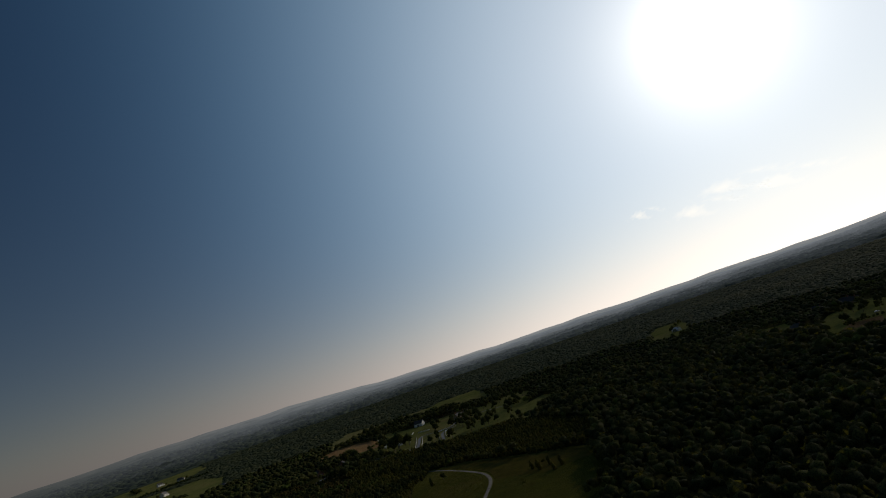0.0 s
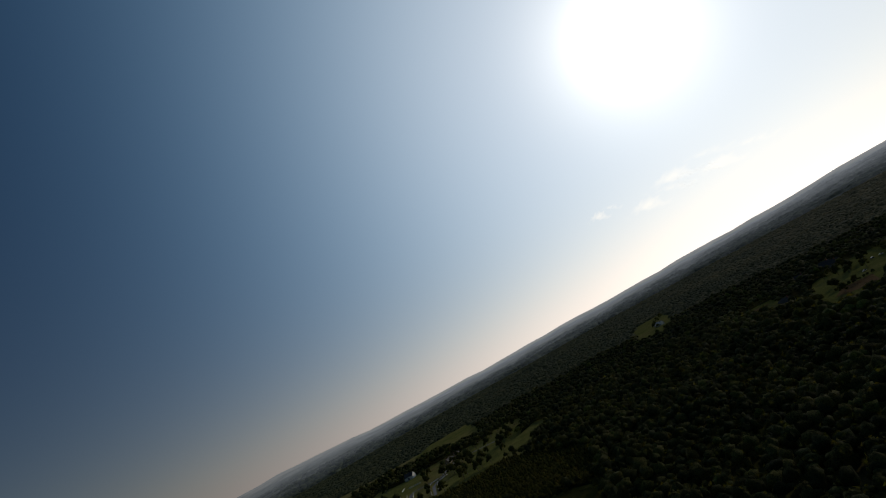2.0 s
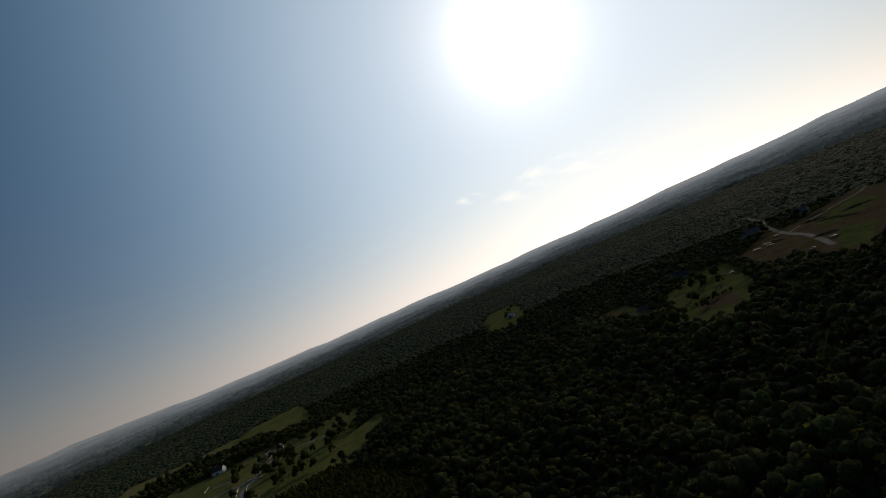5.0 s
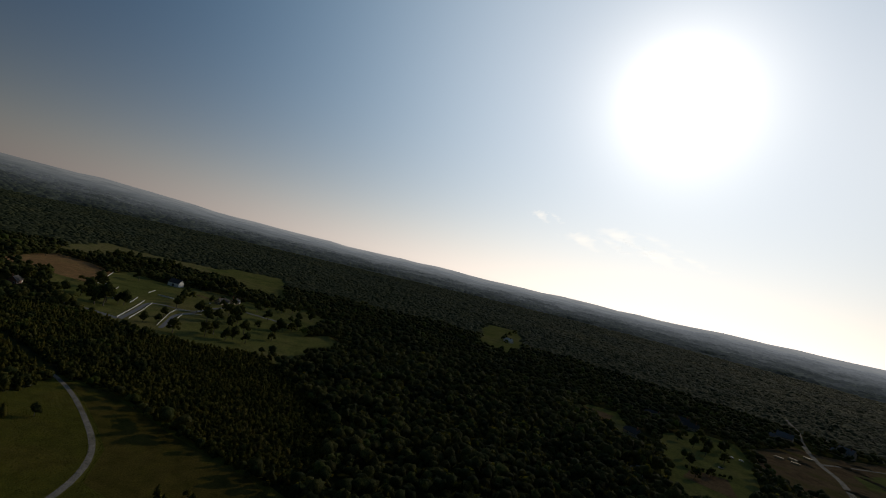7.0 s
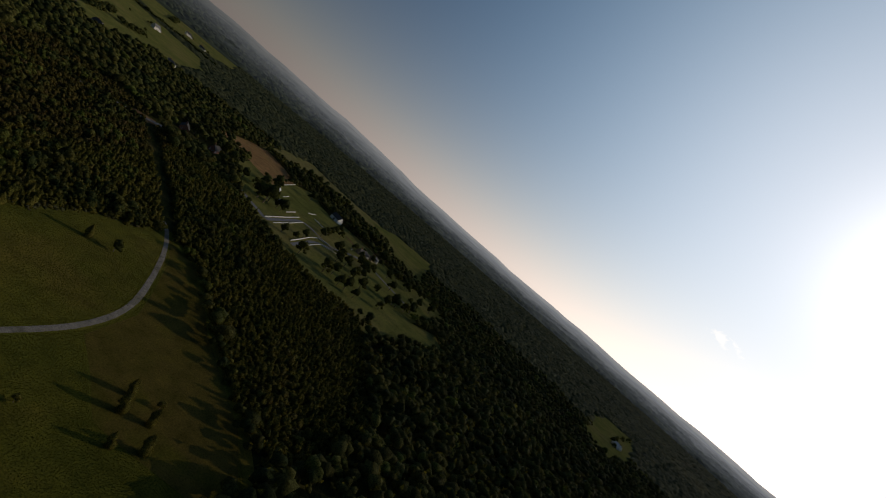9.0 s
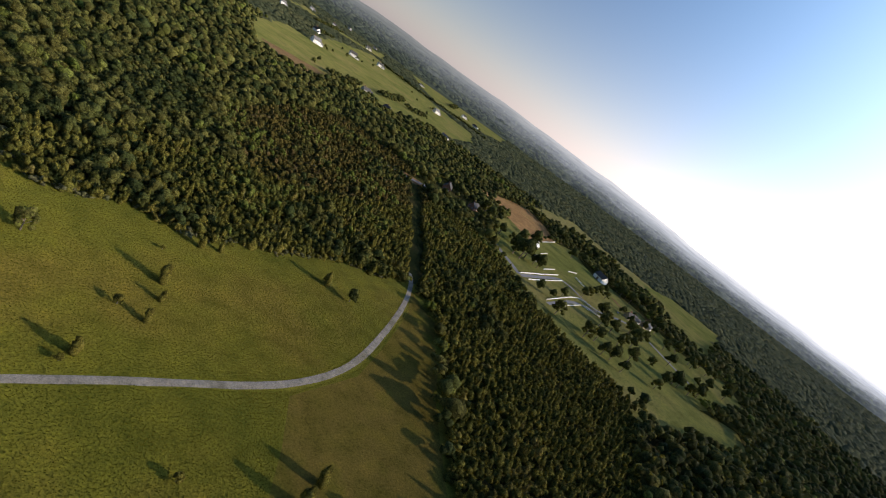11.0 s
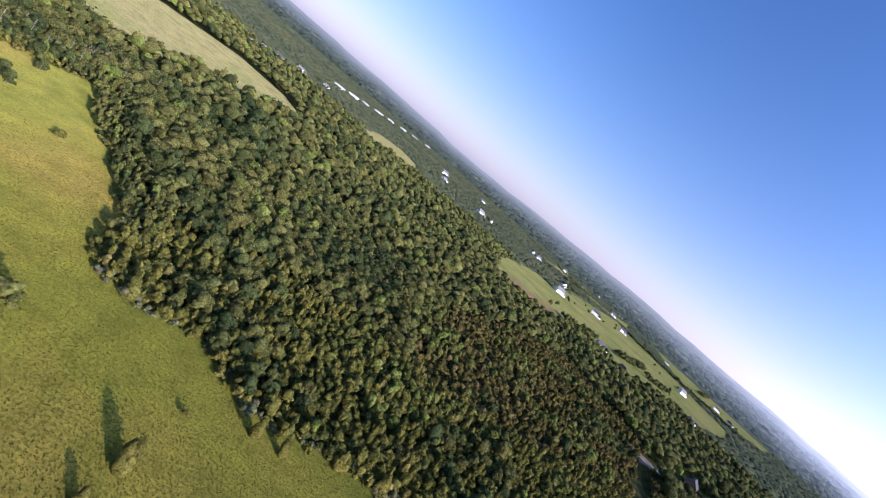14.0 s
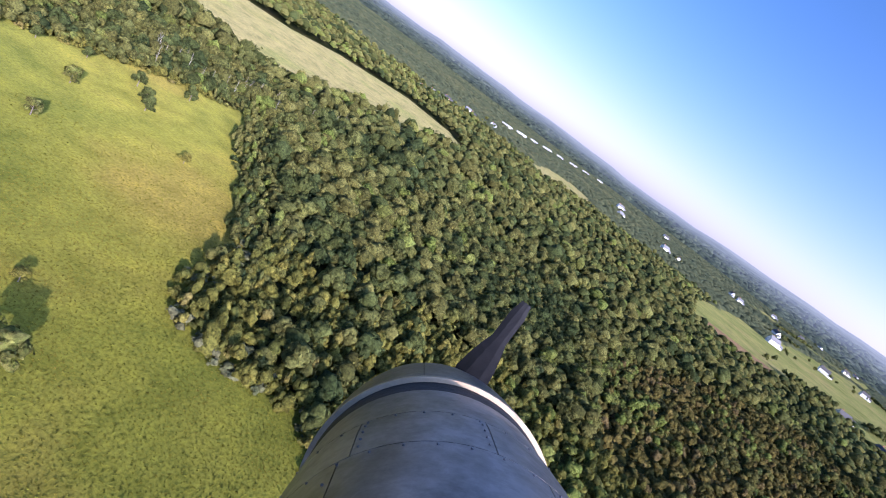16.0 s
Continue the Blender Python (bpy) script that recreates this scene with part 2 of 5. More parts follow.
DIRT = field("bare_dirt", ((0.145, 0.092, 0.050), (0.185, 0.119, 0.066), (0.132, 0.106, 0.040)), 0.03, 0.12, 0.7, shaggy=0.6)
GRAVEL = field("gravel", ((0.178, 0.160, 0.136), (0.218, 0.200, 0.176), (0.150, 0.136, 0.104)), 0.08, 0.5, 3.0)
ASPHALT = plain("asphalt", (0.13, 0.13, 0.135), 0.85, grain=0.6, vary=0.3)
WHITE = plain("white_paint", (0.80, 0.79, 0.76), 0.55, grain=0.8, vary=0.08)
SIDING = plain("pale_siding", (0.66, 0.63, 0.57), 0.7, grain=0.7, vary=0.12)
TAN_WALL = plain("tan_siding", (0.42, 0.33, 0.22), 0.75, grain=0.7, vary=0.15)
BRICK = plain("red_brick", (0.30, 0.13, 0.08), 0.85, grain=2.0, vary=0.3)
SHINGLE = plain("dark_shingle", (0.080, 0.076, 0.072), 0.9, grain=1.5, vary=0.35, spec=0.15)
SHINGLE_GREY = plain("grey_shingle", (0.17, 0.165, 0.16), 0.9, grain=1.5, vary=0.3, spec=0.15)
SHEET = plain("sheet_metal_roof", (0.62, 0.61, 0.58), 0.5, 0.15, grain=0.5, vary=0.2)
PANE = plain("window_pane", (0.03, 0.04, 0.05), 0.08, spec=0.8, vary=0.1, bump=0.0)
LUMBER = plain("fresh_lumber", (0.50, 0.38, 0.22), 0.8, grain=1.0, vary=0.25)


# ---- geometry helpers ----
def mesh_of(name, verts, faces, mat, smooth=False):
    me = bpy.data.meshes.new(name)
    me.from_pydata([tuple(v) for v in verts], [], [tuple(f) for f in faces])
    me.materials.append(mat)
    if smooth:
        me.polygons.foreach_set("use_smooth", [True] * len(me.polygons))
    me.update()
    return me


def part(name, bm, mat, parent=None, label=""):
    """One bmesh as one mesh object, under a thing or a part."""
    me = bpy.data.meshes.new(name)
    bm.to_mesh(me)
    bm.free()
    me.materials.append(mat)
    ob = new(name, me)
    if parent is not None:
        ob.parent = parent
    if label:
        ob["label"] = label
    return ob


def box(bm, x0, y0, z0, x1, y1, z1):
    vs = [bm.verts.new(p) for p in ((x0, y0, z0), (x1, y0, z0), (x1, y1, z0), (x0, y1, z0), (x0, y0, z1), (x1, y0, z1), (x1, y1, z1), (x0, y1, z1))]
    for f in ((0, 3, 2, 1), (4, 5, 6, 7), (0, 1, 5, 4), (1, 2, 6, 5), (2, 3, 7, 6), (3, 0, 4, 7)):
        bm.faces.new([vs[i] for i in f])
    return vs


def big_mesh(name, verts, tris, quads, tint, mat, normals=None):
    """A mesh from arrays: verts (n, 3), tris (a, 3), quads (b, 4), and a tint for each vertex."""
    me = bpy.data.meshes.new(name)
    me.vertices.add(len(verts))
    me.vertices.foreach_set("co", np.ascontiguousarray(verts, dtype=np.float32).ravel())
    loops = np.concatenate([np.asarray(tris, dtype=np.int32).ravel(), np.asarray(quads, dtype=np.int32).ravel()])
    sizes = np.concatenate([np.full(len(tris), 3, np.int32), np.full(len(quads), 4, np.int32)])
    starts = np.concatenate([[0], np.cumsum(sizes)[:-1]]).astype(np.int32)
    me.loops.add(len(loops))
    me.loops.foreach_set("vertex_index", loops)
    me.polygons.add(len(sizes))
    me.polygons.foreach_set("loop_start", starts)
    me.polygons.foreach_set("loop_total", sizes)
    at = me.attributes.new("tint", "FLOAT", "POINT")
    at.data.foreach_set("value", np.ascontiguousarray(tint, dtype=np.float32))
    me.materials.append(mat)
    me.update(calc_edges=True)
    if normals is not None:
        me.polygons.foreach_set("use_smooth", np.ones(len(sizes), bool))
        me.normals_split_custom_set_from_vertices(np.ascontiguousarray(normals, dtype=np.float32))
    return me


def inside(px, py, poly):
    """Which of the points lie in a closed outline."""
    res = np.zeros(len(px), bool)
    for (x0, y0), (x1, y1) in zip(poly, poly[1:] + poly[:1]):
        cut = (y0 > py) != (y1 > py)
        with np.errstate(divide="ignore", invalid="ignore"):
            xs = (x1 - x0) * (py - y0) / (y1 - y0 if y1 != y0 else 1e-9) + x0
        res ^= cut & (px < xs)
    return res


def off_line(px, py, line):
    """Distance of points from a line of straight stretches."""
    best = np.full(len(px), 1e9)
    for (x0, y0), (x1, y1) in zip(line, line[1:]):
        dx, dy = x1 - x0, y1 - y0
        u = np.clip(((px - x0) * dx + (py - y0) * dy) / (dx * dx + dy * dy), 0, 1)
        best = np.minimum(best, np.hypot(px - x0 - u * dx, py - y0 - u * dy))
    return best


def soften(poly, reach, seed, closed=True):
    """An outline with its long sides broken into short, slightly uneven steps."""
    rnd = random.Random(seed)
    out = []
    ends = poly[1:] + (poly[:1] if closed else [])
    for (x0, y0), (x1, y1) in zip(poly, ends):
        d = math.hypot(x1 - x0, y1 - y0)
        k = max(1, min(12, int(d / (reach * 4))))
        for i in range(k):
            u = i / k
            w = reach * 0.35 if i else 0
            out.append((x0 + (x1 - x0) * u + rnd.uniform(-w, w), y0 + (y1 - y0) * u + rnd.uniform(-w, w)))
    if not closed:
        out.append(poly[-1])
    return out


# ---- the plan: clearings in the woods, in metres ----
NEAR_MEADOW = [(306, 162), (312, 174), (323, 197), (334, 209), (346, 223), (363, 193), (380, 173), (400, 143), (402, 128), (408, 117), (419, 114),
               (436, 116), (452, 102), (470, 103), (493, 103), (520, 106), (545, 100), (566, 98), (557, 64), (547, 56), (519, 21), (500, -6),
               (486, -27), (470, -45), (400, -45), (330, -20), (290, 60), (285, 120)]
HILL_FIELD = [(230, 300), (300, 315), (310, 370), (337, 405), (358, 440), (368, 490), (365, 515), (345, 545), (300, 560), (245, 515), (220, 457), (182, 444), (190, 360)]
LONG_FIELD = [(433, 775), (460, 780), (495, 795), (532, 820), (562, 990), (520, 1059), (464, 1007), (436, 893)]
ESTATE = [(700, 715), (834, 885), (873, 864), (1045, 1100), (1144, 1190), (1400, 1430), (1407, 1242), (1427, 1130), (1410, 977), (1427, 891),
          (1273, 739), (1078, 618), (1000, 610), (900, 560), (860, 575), (813, 610), (714, 512), (675, 523), (650, 520), (645, 560)]
ESTATE_DIRT = [(672, 590), (716, 590), (764, 590), (740, 545), (714, 520), (675, 530)]
ESTATE_EAST = [(1850, 1780), (1900, 1780), (2300, 1900), (2350, 1700), (2300, 1480), (1841, 1136), (1691, 1109), (1513, 1041), (1458, 1087), (1600, 1380)]
ESTATE_NORTH = [(1053, 1432), (1213, 1470), (1277, 1420), (1489, 1470), (1700, 1800), (1422, 1559), (1245, 1510), (1240, 1650)]
FARM = [(785, 225), (822, 257), (893, 284), (868, 233), (973, 263), (1028, 259), (987, 217), (974, 186), (998, 169), (1000, 130), (972, 65), (1023, 18),
        (965, -20), (829, -1), (775, -34), (729, -14), (707, 12), (695, 57), (698, 92), (710, 130), (737, 178)]
PLOUGH = [(905, 355), (994, 370), (1043, 369), (1022, 318), (980, 270), (873, 238), (892, 285), (894, 310)]
TAN_FIELD = [(1045, 378), (1180, 430), (1330, 440), (1300, 330), (1310, 240), (1280, 200), (1223, 164), (1165, 205), (1190, 262), (1223, 312), (1180, 340)]
FAR_PASTURE = [(1267, 231), (1385, 209), (1399, 116), (1060, 54), (1100, 120)]
GLADE = [(1330, -316), (1435, -363), (1440, -437), (1245, -384), (1120, -345), (1050, -310), (1030, -275), (1100, -258), (1160, -280)]
HOMESTEAD = [(728, -380), (764, -439), (745, -467), (690, -440), (600, -375), (540, -315), (545, -295), (564, -280), (607, -305), (681, -345)]
SIDE_STRIP = [(793, -319), (781, -349), (683, -321), (662, -298)]
BUILDING_SITE = [(734, -483), (761, -536), (791, -587), (775, -600), (775, -640), (810, -775), (690, -720), (590, -560), (536, -424), (570, -432), (609, -437), (650, -433)]
ROUGH = [(462, 29), (492, 36), (512, 49), (530, 62), (547, 75), (562, 92), (561, 68), (550, 56), (521, 21), (502, -6), (488, -27), (470, -42), (448, -42), (440, -5)]
SITE_GRASS = [(715, -582), (755, -700), (700, -668), (672, -602), (679, -562)]
SITE_VERGE = [(645, -536), (612, -540), (560, -460), (572, -450), (618, -497)]
GARDEN_PLOT = [(608, -319), (631, -342), (622, -366), (580, -343)]
BROWN_PATCH = [(753, -291), (774, -316), (762, -336), (716, -302)]
POCKET = [(800, 12), (860, -32), (815, -50), (701, -10), (686, 3)]

LANE = [(380, 37), (400, 37), (419, 36), (431, 35), (447, 33), (468, 33), (492, 40), (512, 53), (530, 66), (547, 79), (560, 91), (569, 100), (575, 110)]
CUT = [(575, 108), (610, 149), (690, 254), (703, 274)]
ROAD = [(650, 300), (703, 278), (732, 275), (755, 266), (762, 246), (757, 207), (744, 165), (736, 145)]
FARM_ROAD = [(736, 144), (790, 152), (834, 160), (842, 150), (833, 133), (836, 112), (870, 108), (911, 97), (898, 68), (880, 20)]
FARM_ROAD_SOUTH = [(733, 108), (803, 121), (836, 110)]
YARD_ROAD = [(952, 149), (934, 118), (911, 97)]
SITE_ROAD = [(990, -752), (900, -690), (834, -633), (780, -592), (735, -562), (688, -538), (640, -502), (601, -471)]
SITE_STREET = [(735, -562), (745, -600), (756, -660), (768, -728), (790, -775)]

# houses: place, turn, width, depth, storeys, walls, roof
HOUSES = [
    (959, 1251, -85, 13, 8, 2, "white", "dark"), (965, 1214, 1, 13, 8, 2, "white", "grey"), (1274, 1672, -16, 14, 9, 2, "white", "grey"), (983, 1055, -80, 16, 10, 2, "white", "dark"),
    (881, 854, 6, 17, 11, 2, "white", "grey"), (1321, 1581, -11, 14, 9, 2, "pale", "dark"), (1595, 1940, -75, 14, 9, 2, "white", "grey"), (1067, 1015, -17, 18, 11, 2, "white", "dark"),
    (1445, 1536, -6, 16, 10, 2, "pale", "dark"), (1648, 1798, -70, 14, 9, 1, "white", "grey"), (1263, 1177, -12, 16, 10, 2, "white", "dark"), (860, 619, -1, 14, 9, 1, "white", "dark"),
    (867, 562, -93, 14, 9, 1, "pale", "dark"), (1649, 1438, -7, 14, 8, 1, "white", "dark"), (1262, 888, 4, 16, 10, 2, "pale", "grey"), (1036, 598, -88, 13, 8, 1, "pale", "grey"),
    (2240, 1770, -2, 16, 10, 2, "white", "grey"), (1711, 1232, -19, 16, 10, 2, "white", "dark"), (1686, 1142, -83, 16, 10, 1, "pale", "dark"), (257, 743, 15, 9, 6, 1, "white", "grey"),
    (258, 799, 50, 9, 6, 1, "white", "grey"), (268, 863, 20, 11, 6, 1, "white", "dark"), (284, 814, 80, 9, 6, 1, "white", "grey"), (292, 943, 35, 12, 6, 1, "white", "grey"),
    (308, 911, 10, 9, 6, 1, "white", "dark"), (333, 1024, 60, 11, 6, 1, "white", "grey"), (675, 1408, 20, 18, 10, 2, "white", "grey"), (647, 1193, 45, 16, 10, 1, "white", "grey"),
    (866, 1617, 3, 16, 10, 2, "white", "dark"), (742, 1106, 30, 18, 10, 2, "white", "grey"), (781, 1123, 75, 20, 10, 1, "white", "grey"), (1185, -340, 30, 14, 9, 1, "white", "sheet"),
    (772, -436, 50, 15, 9, 1, "tan", "dark"), (798, -444, 50, 12, 7, 1, "tan", "dark"), (697, -327, 20, 12, 8, 1, "tan", "dark"), (796, -407, 35, 13, 8, 1, "pale", "dark"),
    (812, -588, 40, 17, 11, 2, "tan", "grey"), (798, -660, 20, 17, 11, 2, "tan", "grey"), (922, 110, -20, 15, 8, 1, "tan", "dark"), (944, 100, -14, 12, 7, 1, "tan", "grey"),
    (772, 294, 40, 15, 9, 1, "brick", "dark"), (790, 265, 15, 13, 8, 1, "brick", "dark"), (591, -275, 70, 9, 7, 1, "white", "grey"),
]
SHEDS = [(985, 188, -108), (831, 213, 15), (865, 221, 10), (818, 186, 40)]
# the long low white halls beside the horizon
HALLS = [(332, 1290), (365, 1385), (398, 1480), (440, 1600), (485, 1710), (540, 1850), (600, 2000), (680, 2180)]

CLEARED = [NEAR_MEADOW, HILL_FIELD, LONG_FIELD, ESTATE, ESTATE_EAST, ESTATE_NORTH, FARM, PLOUGH, TAN_FIELD, FAR_PASTURE, GLADE, HOMESTEAD,
           SIDE_STRIP, BUILDING_SITE, BROWN_PATCH, POCKET]
FLOWN_OVER = [(0, 5), (110, -29), (211, -47), (295, -70), (395, -38), (432, 4), (442, 45)]

# ---- ground ----
def ring_sheet(name, radii, heights, steps, mat, centre=(300, 0), hill=None):
    verts, faces = [], []
    for r, z in zip(radii, heights):
        for k in range(steps):
            a = 2 * math.pi * k / steps
            verts.append((centre[0] + r * math.sin(a), centre[1] + r * math.cos(a), z + (hill(r, a) if hill else 0)))
    for i in range(len(radii) - 1):
        for k in range(steps):
            k2 = (k + 1) % steps
            faces.append((i * steps + k, i * steps + k2, (i + 1) * steps + k2, (i + 1) * steps + k))
    return mesh_of(name, verts, faces, mat, True)


ground = new("ground", ring_sheet("ground", [0.5, 200, 500, 1000, 1800, 2700, 3400, 4200, 4650], [0, 0, 0, 0, 0, 0, 8, 22, 38], 96, FLOOR))
tagged(ground, "dark leafy woodland ground reaching to the horizon", "ground", kind="structure")


def painted_haze_material():
    """Far country, with bright summer haze painted in as emission by distance."""
    m, n, l, b = material("distant_country_haze")
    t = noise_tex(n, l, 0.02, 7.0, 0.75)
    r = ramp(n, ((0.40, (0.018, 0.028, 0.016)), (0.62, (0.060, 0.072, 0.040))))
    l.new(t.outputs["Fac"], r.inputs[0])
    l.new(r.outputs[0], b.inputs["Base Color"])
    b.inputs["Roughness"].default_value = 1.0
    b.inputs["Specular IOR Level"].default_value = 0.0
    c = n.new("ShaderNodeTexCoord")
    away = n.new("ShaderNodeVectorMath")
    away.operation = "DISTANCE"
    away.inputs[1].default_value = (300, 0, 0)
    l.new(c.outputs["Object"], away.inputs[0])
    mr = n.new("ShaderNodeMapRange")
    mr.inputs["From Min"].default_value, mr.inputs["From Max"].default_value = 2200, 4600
    # noise spreads the painted haze in uneven drifts, like woods, fields and rises
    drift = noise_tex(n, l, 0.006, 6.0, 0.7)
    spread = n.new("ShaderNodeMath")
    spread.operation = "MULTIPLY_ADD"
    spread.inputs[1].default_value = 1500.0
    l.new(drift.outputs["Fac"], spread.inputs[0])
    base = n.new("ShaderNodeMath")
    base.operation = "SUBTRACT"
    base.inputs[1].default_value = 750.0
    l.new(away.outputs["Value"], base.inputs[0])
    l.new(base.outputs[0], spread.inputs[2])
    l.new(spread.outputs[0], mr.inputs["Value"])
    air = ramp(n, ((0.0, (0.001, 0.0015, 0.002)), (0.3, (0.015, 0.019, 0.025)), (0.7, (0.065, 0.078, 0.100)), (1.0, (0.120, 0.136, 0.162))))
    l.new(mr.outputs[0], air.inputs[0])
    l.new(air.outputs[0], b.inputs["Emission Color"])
    # the painted haze glows brighter towards the sun's glare
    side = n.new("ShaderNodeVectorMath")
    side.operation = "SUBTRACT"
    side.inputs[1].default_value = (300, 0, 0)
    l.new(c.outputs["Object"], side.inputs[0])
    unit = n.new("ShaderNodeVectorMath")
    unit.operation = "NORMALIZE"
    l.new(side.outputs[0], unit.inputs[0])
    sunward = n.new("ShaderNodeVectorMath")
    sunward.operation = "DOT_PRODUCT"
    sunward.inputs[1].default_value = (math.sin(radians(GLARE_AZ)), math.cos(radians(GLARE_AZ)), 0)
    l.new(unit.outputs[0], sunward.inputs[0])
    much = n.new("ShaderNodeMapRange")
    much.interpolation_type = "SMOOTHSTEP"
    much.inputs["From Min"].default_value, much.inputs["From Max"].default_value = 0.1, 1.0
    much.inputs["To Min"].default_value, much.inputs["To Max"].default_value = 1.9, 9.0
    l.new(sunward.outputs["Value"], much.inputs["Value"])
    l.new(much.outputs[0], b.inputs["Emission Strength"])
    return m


LAND_R, LAND_Z = [2250, 2600, 2900, 3300, 3800, 4300, 4620], [-3, 6, 14, 28, 46, 64, 76]


def ridge(r, a):
    d = math.degrees(a)
    d = d - 360 if d > 180 else d
    lift = 74 * math.exp(-((d - 48) / 26) ** 4) + 55 * math.exp(-((d - 150) / 22) ** 2) + 18 * math.exp(-((d + 2) / 16) ** 2) + 10 * math.exp(-((d - 24) / 5) ** 2)
    lift += 4 * math.sin(a * 23) + 3 * math.sin(a * 51 + 1) + 2 * math.sin(a * 97)
    return lift * max(0.0, (r - 2500) / 2100) ** 1.3


PAINTED_HAZE = painted_haze_material()
backdrop = new("backdrop", ring_sheet("backdrop", LAND_R, LAND_Z, 180, PAINTED_HAZE, hill=ridge))
tagged(backdrop, "far wooded country with painted blue-grey haze", "distant hills", kind="structure")


def grown(poly, by):
    """The outline moved outward, so that the grass runs in under the first trees."""
    area = sum(x0 * y1 - x1 * y0 for (x0, y0), (x1, y1) in zip(poly, poly[1:] + poly[:1]))
    s = by if area > 0 else -by
    out = []
    for (xa, ya), (x, y), (xb, yb) in zip(poly[-1:] + poly[:-1], poly, poly[1:] + poly[:1]):
        d = math.hypot(xb - xa, yb - ya)
        out.append((x + (yb - ya) / d * s, y - (xb - xa) / d * s))
    return out


def sheet(name, poly, z, mat, label, seed, reach=2.0, category="field", under=4.0):
    pts = soften(grown(poly, under), reach, seed)
    bm = bmesh.new()
    bm.faces.new([bm.verts.new((x, y, 0)) for x, y in pts])
    bmesh.ops.recalc_face_normals(bm, faces=bm.faces)
    if bm.faces[:][0].normal.z < 0:
        bmesh.ops.reverse_faces(bm, faces=bm.faces)
    bmesh.ops.triangulate(bm, faces=bm.faces)
    ob = part(name, bm, mat)
    ob.location.z = z
    return tagged(ob, label, category, kind="structure")


sheet("meadow", NEAR_MEADOW, 0.06, MEADOW, "tall yellow-green meadow grass with ochre patches", 1, under=6.0)
sheet("rough_grass", ROUGH, 0.10, BROWN_GRASS, "rank brown grass between the lane and the wood", 22, 4.0, under=0.0)
sheet("pasture", HILL_FIELD, 0.10, STRAW, "pale dry hay field among the woods", 2, under=15.0)
sheet("pasture", LONG_FIELD, 0.12, STRAW, "long narrow straw-coloured field", 3)
sheet("lawn", ESTATE, 0.20, PASTURE, "wide mown green lawns round scattered houses", 4, 4)
sheet("bare_earth", ESTATE_DIRT, 0.26, DIRT, "strip of scraped brown earth beside the lawns", 5)
sheet("lawn", ESTATE_EAST, 0.23, PASTURE, "far green lawns with houses and hedges", 6, 5)
sheet("lawn", ESTATE_NORTH, 0.29, PASTURE, "narrow green lawns beyond the woods", 7, 5)
sheet("pasture", FARM, 0.14, PASTURE, "green horse pasture with single trees", 8)
sheet("ploughed_field", PLOUGH, 0.20, TILLED, "bare reddish-brown ploughed field", 9)
sheet("pasture", TAN_FIELD, 0.16, STRAW, "tan stubble field behind a tree line", 10, 3)
sheet("pasture", FAR_PASTURE, 0.18, PASTURE, "narrow pasture behind the farm", 11, 3)
sheet("lawn", GLADE, 0.18, PASTURE, "sunlit grassy glade in the woods", 12, 4)
sheet("lawn", HOMESTEAD, 0.16, PASTURE, "grassy homestead clearing with trees", 13, 3)
sheet("lawn", SIDE_STRIP, 0.19, PASTURE, "grass strip between woods", 14)
sheet("bare_earth", BUILDING_SITE, 0.14, DIRT, "raw brown earth of a building site", 15, 3)
sheet("bare_earth", [(694, 268), (712, 270), (722, 282), (706, 292), (692, 284)], 0.18, DIRT, "pale bare earth where the ride meets the road", 21, under=0.5)
sheet("verge", SITE_GRASS, 0.20, PASTURE, "rough green grass on the building site", 18, under=1.0)
sheet("verge", SITE_VERGE, 0.20, PASTURE, "strip of rough grass beside the site road", 19, under=1.0)
sheet("garden_plot", GARDEN_PLOT, 0.22, DIRT, "dug brown garden plot on the lawn", 20, under=0.5)
sheet("bare_earth", BROWN_PATCH, 0.23, DIRT, "brown bare patch in the woods", 16)
sheet("lawn", POCKET, 0.09, PASTURE, "small grassy pocket beside the farm", 17)


def ribbon(name, line, width, z, mat, label, category="road", crown=0.0):
    """A road: a strip along a line, with a slightly raised middle."""
    pts = []
    for (x0, y0), (x1, y1) in zip(line, line[1:]):
        k = max(2, int(math.hypot(x1 - x0, y1 - y0) / 6))
        pts += [(x0 + (x1 - x0) * i / k, y0 + (y1 - y0) * i / k) for i in range(k)]
    pts.append(line[-1])
    for _ in range(4):
        pts = [pts[0]] + [((a[0] + 2 * b[0] + c[0]) / 4, (a[1] + 2 * b[1] + c[1]) / 4) for a, b, c in zip(pts, pts[1:], pts[2:])] + [pts[-1]]
    rnd = random.Random(len(line))
    verts, faces = [], []
    for i, (x, y) in enumerate(pts):
        a, b = pts[max(0, i - 1)], pts[min(len(pts) - 1, i + 1)]
        d = math.hypot(b[0] - a[0], b[1] - a[1])
        nx, ny = -(b[1] - a[1]) / d, (b[0] - a[0]) / d
        for s in (-0.5, -0.28, -0.12, 0.12, 0.28, 0.5):
            w = s * width * (1 + (rnd.uniform(-0.12, 0.12) if abs(s) == 0.5 else 0))
            verts.append((x + nx * w, y + ny * w, z + (crown if abs(s) < 0.2 else 0) - (0.03 if abs(s) == 0.5 else 0)))
    for i in range(len(pts) - 1):
        for k in range(5):
            faces.append((i * 6 + k, i * 6 + 6 + k, i * 6 + 7 + k, i * 6 + 1 + k))
    ob = new(name, mesh_of(name, verts, faces, mat, True))
    return tagged(ob, label, category, kind="structure")


